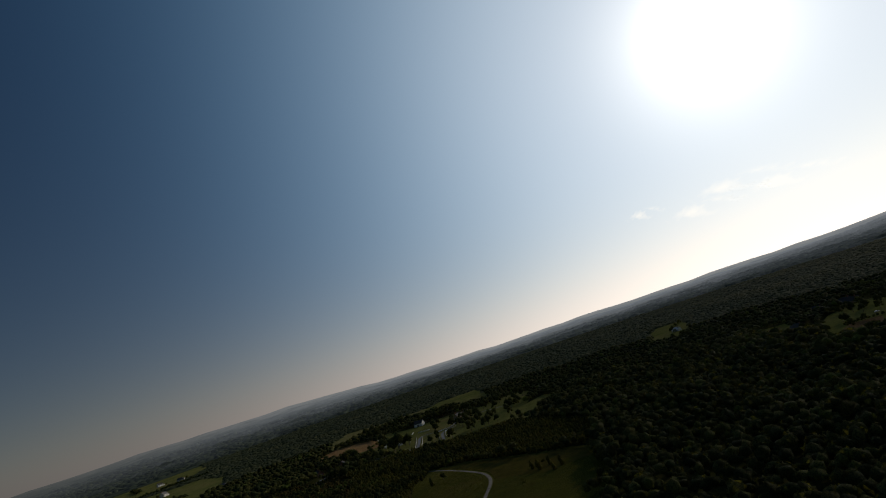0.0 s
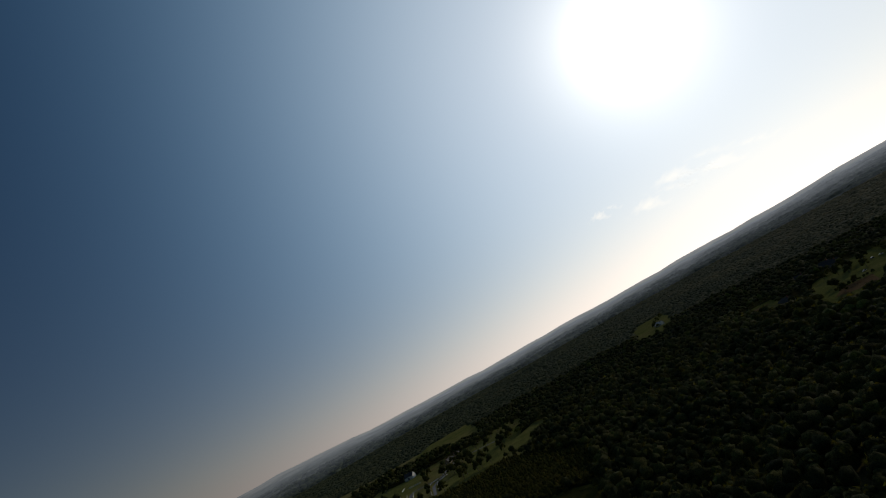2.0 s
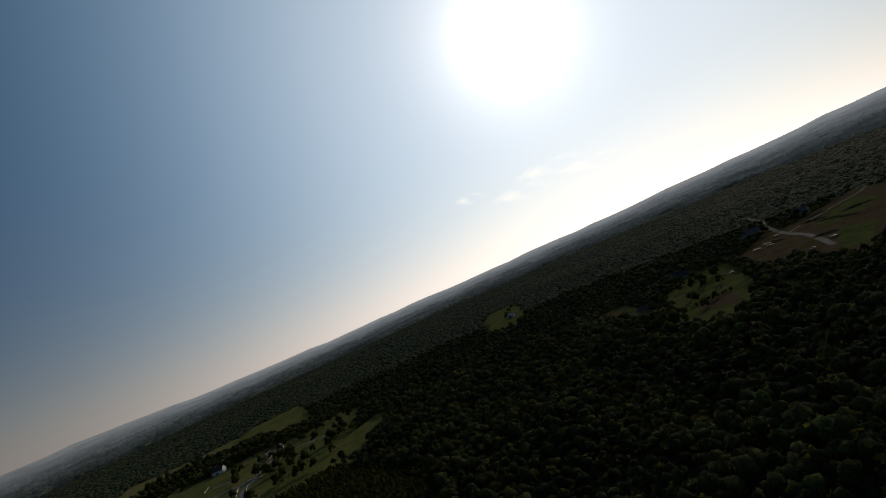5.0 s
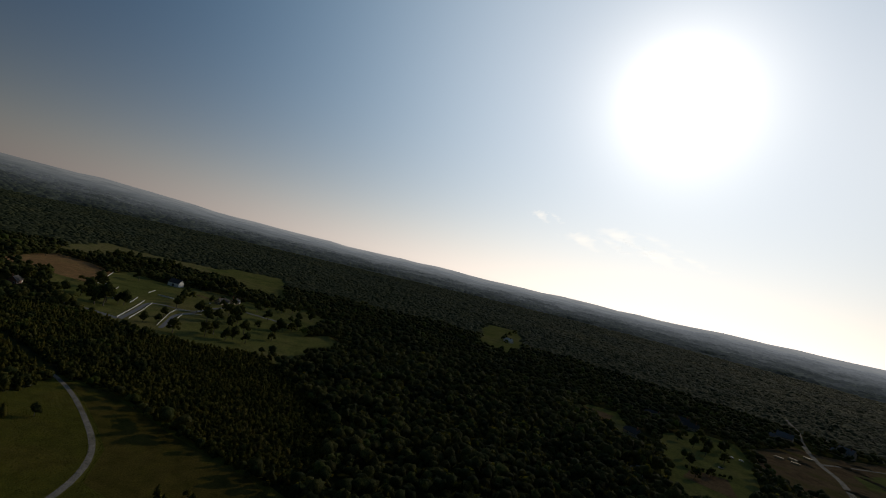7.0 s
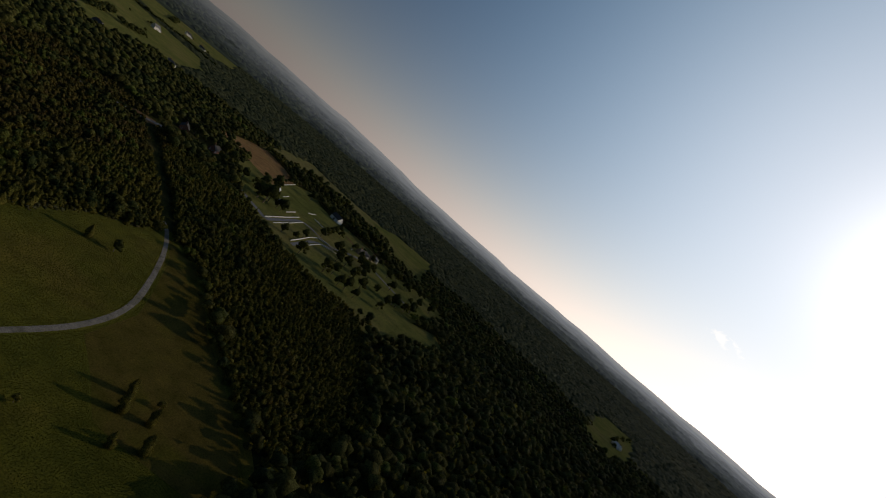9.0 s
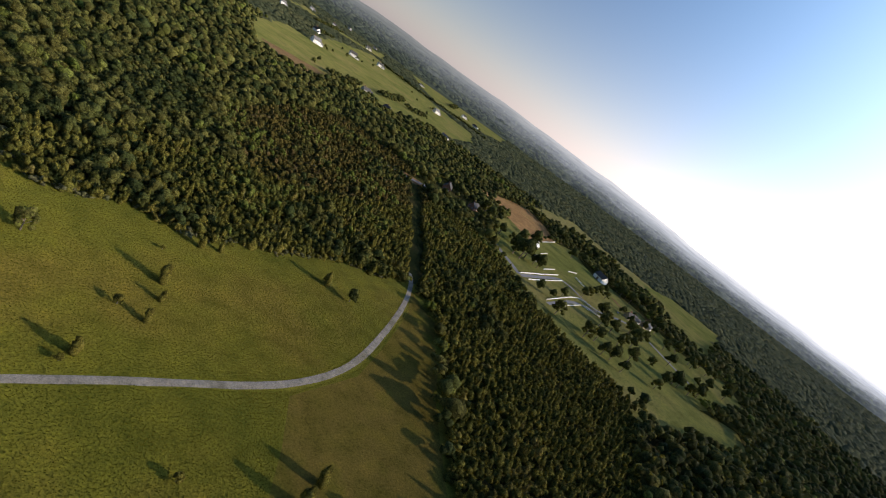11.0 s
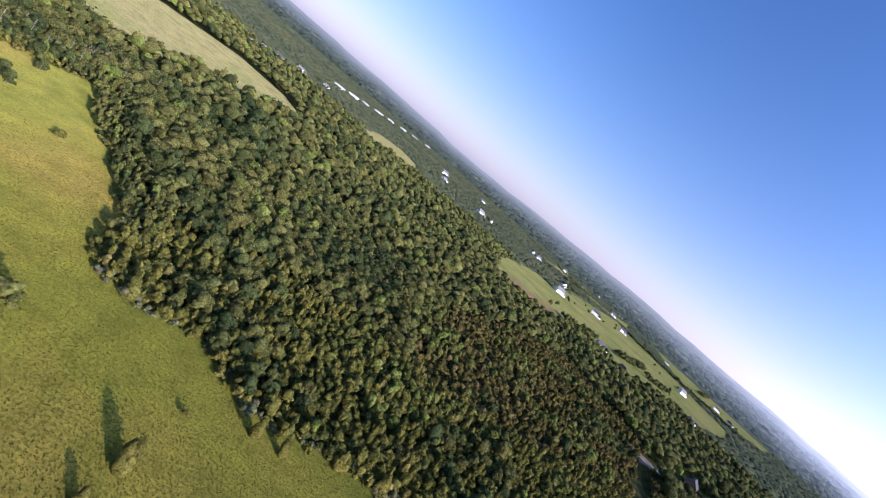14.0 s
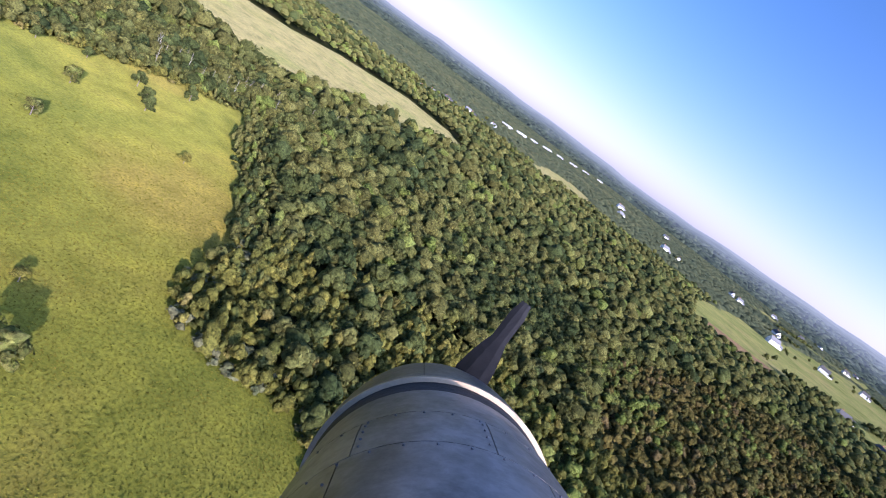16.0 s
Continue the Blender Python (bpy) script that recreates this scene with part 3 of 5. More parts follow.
ribbon("lane", LANE, 2.6, 0.16, GRAVEL, "pale gravel farm lane with a grassy middle", crown=0.03)
ribbon("woodland_ride", CUT, 7.0, 0.08, FLOOR, "shaded dark ride cut through young trees", "path")
ribbon("road", ROAD, 6.0, 0.22, ASPHALT, "grey country road along the woods")
ribbon("driveway", FARM_ROAD, 4.5, 0.26, ASPHALT, "grey farm drive between white fences")
ribbon("driveway", FARM_ROAD_SOUTH, 4.0, 0.24, ASPHALT, "grey farm drive between white fences")
ribbon("driveway", YARD_ROAD, 7.0, 0.30, DIRT, "reddish dirt yard by the farm buildings")
ribbon("road", SITE_ROAD, 6.0, 0.30, GRAVEL, "pale gravel road across the building site")
ribbon("road", SITE_STREET, 4.0, 0.34, GRAVEL, "pale graded street on the building site")

# ---- the shapes of tree crowns ----
rng = np.random.default_rng(7)


def ball(level):
    """A round ball of triangles, open below."""
    bm = bmesh.new()
    bmesh.ops.create_icosphere(bm, subdivisions=level, radius=1.0)
    v = np.array([p.co[:] for p in bm.verts])
    t = np.array([[p.index for p in f.verts] for f in bm.faces if f.calc_center_median().z > -0.45])
    bm.free()
    used_v = np.unique(t)
    return v[used_v], np.searchsorted(used_v, t)


BALLS = {1: ball(1), 2: ball(2)}


def crown_shape(kind, sprays, size, lumps, rnd, fine=1, rough=0.17):
    """A crown one unit wide and one unit high: rounded uneven boughs, with small sprays of leaves that break their outline."""
    verts, tris, turned = [], [], []
    base = 0
    centres, radii = [], []
    for k in range(lumps):
        if kind == "spire":
            h = (k + 0.35) / lumps
            r = (0.44 * (1 - h) ** 0.75 + 0.07) * rnd.uniform(0.72, 1.08)
            a = rnd.uniform(0, 6.28)
            centres.append((math.cos(a) * r * 0.4, math.sin(a) * r * 0.4, 0.08 + h * 0.78 + rnd.uniform(-0.04, 0.04)))
            radii.append((r, r, 0.75 / lumps + 0.17))
        else:
            # one broad bough in the middle, the others round it and lower
            a = 2.4 * k + rnd.uniform(-0.5, 0.5)
            d = 0.0 if k == 0 else rnd.uniform(0.12, 0.36)
            h = 0.58 if k == 0 else 0.80 - d * 1.25 + rnd.uniform(-0.16, 0.10)
            r = 0.27 if k == 0 else rnd.uniform(0.14, 0.24) if lumps < 8 else rnd.uniform(0.09, 0.18)
            centres.append((math.cos(a) * d, math.sin(a) * d, h))
            radii.append((r, r, r * rnd.uniform(0.8, 1.05)))
    sphere, faces = BALLS[fine]
    for c, r in zip(centres, radii):
        swell = 1 + rnd.normal(0, rough, (len(sphere), 1)).clip(-0.4, 0.4)
        p = sphere * swell * np.array(r) + np.array(c)
        verts.append(p)
        tris.append(faces + base)
        out = sphere * 1.0 + (p - np.array((0, 0, 0.4))) * 0.7 + rnd.normal(0, 0.16, sphere.shape)
        turned.append(out / np.linalg.norm(out, axis=1)[:, None])
        base += len(sphere)
    for _ in range(sprays):
        k = rnd.integers(lumps)
        d = rnd.normal(size=3)
        d[2] = abs(d[2]) * 0.95 - 0.25
        d /= np.linalg.norm(d)
        p = np.array(centres[k]) + d * np.array(radii[k]) * rnd.uniform(0.9, 1.3)
        tip = np.cross(d, rnd.normal(size=3))
        tip = tip / np.linalg.norm(tip) + d * rnd.uniform(-0.1, 0.7)
        tip /= np.linalg.norm(tip)
        side = np.cross(tip, d)
        side /= np.linalg.norm(side)
        s = size * rnd.uniform(0.6, 1.3)
        flat = np.array([p - side * s * 0.7 - tip * s * 0.5, p + side * s * 0.7 - tip * s * 0.5, p + tip * s * 0.8])
        facing = np.cross(flat[1] - flat[0], flat[2] - flat[0])
        verts.append(flat)
        tris.append(np.array([[0, 1, 2] if facing @ d > 0 else [0, 2, 1]]) + base)
        # leaves face outward from their bough, and from the crown
        out = d + (p - np.array((0, 0, 0.4))) * 0.7 + rnd.normal(size=3) * 0.45
        out /= np.linalg.norm(out)
        turned.append(np.array([out, out, out]))
        base += 3
    return np.concatenate(verts), np.concatenate(tris), np.zeros((0, 4), int), np.concatenate(turned)


def dome_shape(rnd, sides=6):
    """A small far crown: a lumpy dome."""
    v = [(0, 0, 1.0)]
    for r, h in ((0.36, 0.76), (0.72, 0.0)):
        for k in range(sides):
            a = 6.283 * (k + rnd.uniform(-0.25, 0.25)) / sides
            q = r * rnd.uniform(0.75, 1.2)
            v.append((math.cos(a) * q, math.sin(a) * q, h * rnd.uniform(0.8, 1.15)))
    t = []
    for k in range(sides):
        k2 = (k + 1) % sides
        t.append((0, 1 + k, 1 + k2))
        for lo in (1,):
            t += [(lo + k, lo + sides + k, lo + sides + k2), (lo + k, lo + sides + k2, lo + k2)]
    return np.array(v), np.array(t), np.zeros((0, 4), int), None


def grow(name, shapes, x, y, wide, high, tint, mat, label, category="woodland", lift=0.0):
    """Many crowns as one mesh: each takes a shape, a width, a height, a turn and a tone."""
    pick = rng.integers(len(shapes), size=len(x))
    vs, ts, qs, tn, ns = [], [], [], [], []
    base = 0
    for k, (v, t, q, out) in enumerate(shapes):
        i = np.flatnonzero(pick == k)
        if not len(i):
            continue
        a = rng.uniform(0, 6.283, len(i))
        c, s = np.cos(a)[:, None], np.sin(a)[:, None]
        squash = rng.uniform(0.75, 1.25, (len(i), 1))
        px = (v[None, :, 0] * c - v[None, :, 1] * s * squash) * wide[i][:, None] + x[i][:, None]
        py = (v[None, :, 0] * s + v[None, :, 1] * c * squash) * wide[i][:, None] + y[i][:, None]
        pz = v[None, :, 2] * high[i][:, None] + lift
        if out is not None:
            nx = out[None, :, 0] * c - out[None, :, 1] * s
            ny = out[None, :, 0] * s + out[None, :, 1] * c
            ns.append(np.stack([nx, ny, np.repeat(out[None, :, 2], len(i), 0)], -1).reshape(-1, 3))
        n = len(v)
        vs.append(np.stack([px, py, pz], -1).reshape(-1, 3))
        step = (np.arange(len(i)) * n + base)[:, None, None]
        ts.append((t[None] + step).reshape(-1, 3))
        if len(q):
            qs.append((q[None] + step).reshape(-1, 4))
        tn.append(np.repeat(tint[i], n))
        base += n * len(i)
    me = big_mesh(name, np.concatenate(vs), np.concatenate(ts), np.concatenate(qs) if qs else np.zeros((0, 4), int), np.concatenate(tn), mat, np.concatenate(ns) if ns else None)
    return tagged(new(name, me), label, category, kind="stuff")


def scattered(x0, x1, y0, y1, gap):
    """Loose rows of places, jittered so that no rows show."""
    gx, gy = np.meshgrid(np.arange(x0, x1, gap), np.arange(y0, y1, gap * 0.9))
    gx = gx + (np.arange(gx.shape[0]) % 2)[:, None] * gap * 0.5
    gx, gy = gx.ravel(), gy.ravel()
    return gx + rng.uniform(-0.42, 0.42, len(gx)) * gap, gy + rng.uniform(-0.42, 0.42, len(gy)) * gap


EAST_EDGE = [(346, 223), (363, 193), (380, 173), (400, 143)]


def wooded(x, y, margin=0.0):
    ok = np.ones(len(x), bool)
    for poly in CLEARED:
        xs, ys = [p[0] for p in poly], [p[1] for p in poly]
        near = (x > min(xs) - 5) & (x < max(xs) + 5) & (y > min(ys) - 5) & (y < max(ys) + 5)
        idx = np.flatnonzero(near & ok)
        ok[idx[inside(x[idx], y[idx], poly)]] = False
    for hx, hy, *_ in HOUSES + SHEDS + HALLS:
        ok &= np.hypot(x - hx, y - hy) > 20
    for line, w in ((CUT, 5.0), (ROAD, 9.0), (FARM_ROAD, 4.0), (SITE_ROAD, 5.0), (LANE, 3.0)):
        ok &= off_line(x, y, line) > w + margin
    return ok


YOUNG = [(400, 119), (403, 160), (413, 160), (440, 176), (471, 180), (510, 172), (560, 178), (640, 200), (700, 232), (725, 200), (722, 100), (700, 10), (560, -60),
         (480, -50), (500, -10), (548, 50), (575, 100), (520, 100), (436, 105)]
SCRUB = [(500, 175), (506, 250), (599, 335), (683, 380), (722, 300), (690, 230), (640, 195), (560, 174), (530, 165)]


def patchy(x, y, scale):
    return np.array([noise.noise((a * scale, b * scale, 3.1)) for a, b in zip(x, y)])


SEEN_NEAR = [(395, -38), (407, -32), (427, -10), (438, 13), (442, 45)]
# young growth beside the meadow
x, y = scattered(395, 730, -70, 240, 3.2)
keep = inside(x, y, YOUNG) & wooded(x, y)
x, y = x[keep], y[keep]
near = off_line(x, y, SEEN_NEAR) < 150
sh_near = [crown_shape("spire" if k % 3 == 0 else "round", 78, 0.095, 6, rng, 1, 0.28) for k in range(12)]
sh_mid = [crown_shape("spire" if k % 3 == 0 else "round", 24, 0.12, 4, rng, 1, 0.25) for k in range(9)]
for sel, shp in ((near, sh_near), (~near, sh_mid)):
    n = sel.sum()
    grow("young_woodland", shp, x[sel], y[sel], rng.uniform(2.9, 5.0, n), rng.uniform(3.0, 6.6, n), np.clip(0.45 + 0.5 * patchy(x[sel], y[sel], 0.03) + rng.normal(0, 0.22, n), 0, 1), LEAF_YOUNG,
         "dense olive-green young trees beside the meadow")

# brownish scrub further in
x, y = scattered(490, 730, 150, 390, 3.9)
keep = inside(x, y, SCRUB) & wooded(x, y)
x, y = x[keep], y[keep]
n = len(x)
grow("scrub", [crown_shape("round", 40, 0.10, 5, rng, 1, 0.25) for k in range(8)], x, y, rng.uniform(2.8, 5.6, n), rng.uniform(2.6, 6.8, n), np.clip(rng.normal(0.5, 0.27, n), 0, 1),
     LEAF_SCRUB, "brownish-green scrub thicket", "scrub")

# groups of taller, darker trees among them
x, y = scattered(400, 730, -40, 390, 6.0)
keep = (inside(x, y, YOUNG) & (y > 60) | inside(x, y, SCRUB)) & wooded(x, y, 3.0) & (patchy(x, y, 0.022) + rng.normal(0, 0.10, len(x)) > 0.20)
x, y = x[keep], y[keep]
n = len(x)
wide = rng.uniform(4.5, 8.0, n)
grow("woodland", [crown_shape("round", 150, 0.06, 12, rng, 1, 0.25) for k in range(8)], x, y, wide, wide * rng.uniform(1.0, 1.4, n), np.clip(rng.normal(0.35, 0.25, n), 0, 1), LEAF_WOOD,
     "darker broadleaf trees above the young growth")

# bright green clumps between them
x, y = scattered(430, 730, 40, 390, 5.0)
keep = (inside(x, y, YOUNG) & (y > 90) | inside(x, y, SCRUB)) & wooded(x, y, 3.0) & (patchy(x + 400, y, 0.03) + rng.normal(0, 0.10, len(x)) > 0.26)
x, y = x[keep], y[keep]
n = len(x)
wide = rng.uniform(3.6, 6.0, n)
grow("woodland", [crown_shape("round", 100, 0.075, 9, rng, 1, 0.25) for k in range(6)], x, y, wide, wide * rng.uniform(1.0, 1.5, n), np.clip(rng.normal(0.86, 0.06, n), 0, 0.95), LEAF_WOOD,
     "fresh green young broadleaf trees in clumps")

# low bushes where the wood meets the meadow
EDGE = [(300, 158), (306, 162), (312, 174), (323, 197), (334, 209), (346, 223), (363, 193), (380, 173), (400, 143), (402, 128), (408, 117), (419, 114), (436, 116), (452, 102), (470, 103), (493, 103), (520, 106), (545, 100)]
x, y = scattered(295, 550, 90, 240, 2.3)
d = off_line(x, y, EDGE)
keep = ((d < 6.0) | (off_line(x, y, EAST_EDGE) < 13)) & wooded(x, y) | (d < 1.2) & (rng.uniform(0, 1, len(x)) < 0.6)
x, y = x[keep], y[keep]
n = len(x)
silver = (rng.uniform(0, 1, n) < 0.55) & (x > 398) & (d[keep] < 5)
under_wood = ~silver & (off_line(x, y, EAST_EDGE) < 14)
for sel, leaf, label in ((~silver & ~under_wood, LEAF_YOUNG, "low olive bushes along the meadow's edge"), (under_wood, LEAF_WOOD, "small trees along the meadow's edge"), (silver, LEAF_SILVER, "low silvery-green bushes along the meadow's edge")):
    n = sel.sum()
    grow("edge_bushes", [crown_shape("round", 40, 0.10, 4, rng) for k in range(6)], x[sel], y[sel], rng.uniform(1.6, 4.2, n),
         rng.uniform(1.4, 5.2, n) * {LEAF_SILVER: 0.7, LEAF_YOUNG: 1.0, LEAF_WOOD: 1.25}[leaf], np.clip(rng.normal(0.55, 0.27, n), 0, 1), leaf, label, "bushes")

# tall mixed wood, near, middle and far
def tall_wood(gap, lo, hi, shapes, low, high, ahead=None):
    x, y = scattered(-150, 1350, -900, 1000, gap)
    d = off_line(x, y, FLOWN_OVER)
    az = np.degrees(np.arctan2(x - 250, y + 20))
    keep = (d < 800) & (((az > -48) & (az < 158)) | (d < 150)) & ~inside(x, y, YOUNG) & ~inside(x, y, SCRUB)
    if ahead is not None:
        close = (off_line(x, y, SEEN_NEAR) < 260) & (y > 90)
        keep &= close if ahead else ~close
    keep &= (d >= lo) & (d < hi)
    x, y = x[keep], y[keep]
    keep = wooded(x, y, 1.0) & (off_line(x, y, EAST_EDGE) > 11) & (off_line(x, y, HILL_FIELD + HILL_FIELD[:1]) > 13)
    x, y = x[keep], y[keep]
    n = len(x)
    tone = np.clip(0.46 + 0.6 * patchy(x, y, 0.02) + rng.normal(0, 0.24, n), 0, 1)
    wide = gap * rng.uniform(1.05, 1.8, n) * (1 + 0.35 * patchy(x + 50, y, 0.013))
    grow("woodland", shapes, x, y, wide, wide * rng.uniform(low, high, n), tone, LEAF_WOOD, "tall mixed broadleaf wood in full summer leaf")


tall_wood(5.4, 0, 430, [crown_shape("round", 230, 0.07, 11, rng, 1, 0.3) for k in range(14)], 0.85, 1.2, True)
tall_wood(7.4, 0, 430, [crown_shape("round", 8, 0.13, 3, rng, 1, 0.25) for k in range(8)], 0.85, 1.2, False)
tall_wood(8.2, 430, 800, [crown_shape("round", 0, 0.20, 2, rng) for k in range(9)], 0.65, 1.0)

# saplings and brush that fill the gaps under the near crowns
x, y = scattered(200, 760, 90, 420, 3.8)
keep = (off_line(x, y, SEEN_NEAR) < 300) & ~inside(x, y, YOUNG) & ~inside(x, y, SCRUB)
x, y = x[keep], y[keep]
keep = wooded(x, y, 1.0) & (off_line(x, y, EAST_EDGE) > 9) & (off_line(x, y, HILL_FIELD + HILL_FIELD[:1]) > 11)
x, y = x[keep], y[keep]
n = len(x)
grow("undergrowth", [crown_shape("round", 4, 0.16, 2, rng, 1, 0.3) for k in range(8)], x, y, rng.uniform(4.2, 6.4, n), rng.uniform(4.2, 6.6, n), np.clip(rng.normal(0.5, 0.22, n), 0, 1), LEAF_WOOD,
     "green saplings and brush between the trunks", "undergrowth")

# hedgerows and clumps of trees between the lawns
HEDGES = [[(1340, 1265), (1380, 1153), (1446, 1099), (1511, 1046), (1530, 952)], [(928, 667), (1007, 724), (1040, 760)], [(782, 598), (818, 611), (850, 640)], [(1013, 688), (1060, 700)],
          [(1000, 1080), (1060, 1120)], [(1139, 1353), (1200, 1400), (1300, 1500)], [(1700, 1300), (1900, 1480)]]
x, y = scattered(760, 1950, 560, 1550, 6.5)
d = np.min([off_line(x, y, line) for line in HEDGES], axis=0)
keep = d < 9
x, y = x[keep], y[keep]
n = len(x)
wide = rng.uniform(7, 12, n)
grow("hedgerow", [crown_shape("round", 12, 0.12, 4, rng) for k in range(6)], x, y, wide, wide * rng.uniform(0.8, 1.2, n), np.clip(rng.normal(0.3, 0.2, n), 0, 1), LEAF_WOOD,
     "dark hedgerow trees between green lawns", "hedgerow")

x, y = scattered(-1200, 2700, -1900, 2500, 13.0)
d = off_line(x, y, FLOWN_OVER)
az = np.degrees(np.arctan2(x - 250, y + 20))
keep = (d >= 795) & (d < 2350) & (az > -45) & (az < 152) & ((d < 1300) | (rng.uniform(0, 1, len(x)) < 0.55))
x, y, d = x[keep], y[keep], d[keep]
keep = wooded(x, y, 2.0)
x, y, d = x[keep], y[keep], d[keep]
n = len(x)
wide = rng.uniform(9, 18, n) * np.where(d < 1300, 1.0, 1.4)
grow("far_woodland", [dome_shape(rng, 4) for k in range(10)], x, y, wide, rng.uniform(3.0, 5.5, n), np.clip(0.45 + 0.4 * patchy(x, y, 0.005) + rng.normal(0, 0.2, n), 0, 1), LEAF_FAR_HAZED,
     "far wooded country in summer green tinted for haze").data.polygons.foreach_set("use_smooth", [True] * (n * 12))

# the woods go on over the rising land, haze painted into their glow
x, y = scattered(-2900, 3500, -3000, 3400, 31.0)
r = np.hypot(x - 300, y)
az = np.arctan2(x - 300, y)
keep = (r > 2480) & (r < 3900) & (np.degrees(az) > -50) & (np.degrees(az) < 155) & (patchy(x, y, 0.006) > -0.25)
x, y, r, az = x[keep], y[keep], r[keep], az[keep]
n = len(x)
wide = rng.uniform(26, 50, n)
far_trees = grow("distant_woods", [dome_shape(rng, 4) for k in range(10)], x, y, wide, rng.uniform(7, 13, n), np.zeros(n), PAINTED_HAZE, "distant woods fading in painted haze")
# each clump stands on the rise below it
co = np.empty(len(far_trees.data.vertices) * 3, np.float32)
far_trees.data.vertices.foreach_get("co", co)
co = co.reshape(-1, 3)
rr, aa = np.hypot(co[:, 0] - 300, co[:, 1]), np.arctan2(co[:, 0] - 300, co[:, 1])
co[:, 2] += np.interp(rr, LAND_R, LAND_Z) + np.array([ridge(p, q) for p, q in zip(rr, aa)]) - 1.0
far_trees.data.vertices.foreach_set("co", co.ravel())
far_trees.data.update()


# ---- single trees ----
def stem(bm, a, b, ra, rb, sides=6):
    """A tapered round limb from a to b."""
    a, b = Vector(a), Vector(b)
    q = (b - a).to_track_quat("Z", "Y")
    rings = []
    for c, r in ((a, ra), ((a + b) / 2 + q @ Vector((ra * 0.3, 0, 0)), (ra + rb) / 2), (b, rb)):
        rings.append([bm.verts.new(c + q @ Vector((math.cos(6.283 * k / sides) * r, math.sin(6.283 * k / sides) * r, 0))) for k in range(sides)])
    for lo, hi in zip(rings, rings[1:]):
        for k in range(sides):
            bm.faces.new((lo[k], lo[(k + 1) % sides], hi[(k + 1) % sides], hi[k]))
    bm.faces.new(rings[-1])


def lone_tree(kind, label, leaf, tint, cards, seed):
    """A tree 10 m high: trunk, limbs and a leafy crown."""
    rnd = np.random.default_rng(seed)
    root = tagged(new("tree"), label, "tree", "single trees in the open")
    bm = bmesh.new()
    stem(bm, (0, 0, -0.3), (0.15, 0.1, 6.0 if kind == "round" else 8.5), 0.28, 0.10)
    part("trunk", bm, BARK, root)
    for k in range(4):
        a = rnd.uniform(0, 6.28)
        z = 2.2 + k * 1.1
        bm = bmesh.new()
        stem(bm, (0.05, 0.05, z), (math.cos(a) * 2.0, math.sin(a) * 2.0, z + 2.0), 0.12, 0.04, 5)
        part("limb", bm, BARK, root)
    v, t, q, out = crown_shape(kind, cards, 0.05, 16 if kind == "round" else 9, rnd, 1, 0.22)
    wide = 8.8 if kind == "round" else 6.4
    v = v * np.array((wide, wide, 9.9)) + np.array((0, 0, 0.15))
    tone = np.clip(tint + rnd.normal(0, 0.06, len(v)), 0, 1)
    crown = new("crown", big_mesh("crown", v, t, q, tone, leaf, out))
    crown.parent = root
    return root


KINDS = {
    "oak": lone_tree("round", "broad dark green tree standing in open grass", LEAF_WOOD, 0.30, 420, 11),
    "light": lone_tree("round", "light green leafy tree standing in open grass", LEAF_WOOD, 0.78, 360, 12),
    "cedar": lone_tree("spire", "slim light green cedar in the meadow", LEAF_YOUNG, 0.72, 300, 13),
    "bush": lone_tree("round", "small dark olive tree in the meadow", LEAF_WOOD, 0.22, 300, 15),
    "shrub": lone_tree("round", "rounded olive shrub in the meadow", LEAF_YOUNG, 0.62, 260, 14),
}
used = {}


def plant(kind, x, y, high, turn):
    if kind in used:
        return copy_thing(KINDS[kind], pose(x, y, 0.05, 0, 0, turn) @ Matrix.Scale(high / used[kind], 4))
    used[kind] = high
    KINDS[kind].matrix_basis = pose(x, y, 0.05, 0, 0, turn) @ Matrix.Scale(high / 10, 4)
    return KINDS[kind]


MEADOW_TREES = [("cedar", 437, 75, 6.8), ("cedar", 435, 66, 4.0), ("shrub", 423, 63, 3.8), ("cedar", 429, 57, 4.4), ("cedar", 455, 97, 5.2), ("cedar", 411, 44, 5.5),
                ("shrub", 408, 42, 2.6), ("cedar", 504, 86, 7.0), ("oak", 512, 77, 7.5), ("bush", 332, 184, 6.0), ("bush", 340, 179, 5.6), ("bush", 345, 174, 6.0), ("bush", 338, 200, 5.6),
                ("light", 334, 160, 6.0), ("shrub", 369, 163, 4.2), ("light", 349, 138, 5.0), ("bush", 312, 168, 4.6), ("light", 312, 176, 4.2), ("bush", 319, 178, 4.4),
                ("light", 404, 90, 9.0), ("shrub", 392, 103, 3.4), ("cedar", 458, 1, 6.5), ("cedar", 450, -4, 7.5), ("cedar", 456, -12, 6.5), ("cedar", 446, -20, 7.0),
                ("cedar", 438, -14, 5.6), ("shrub", 464, -8, 4.0), ("shrub", 425, 8, 3.4), ("shrub", 441, 92, 2.4), ("cedar", 462, 97, 4.4)]
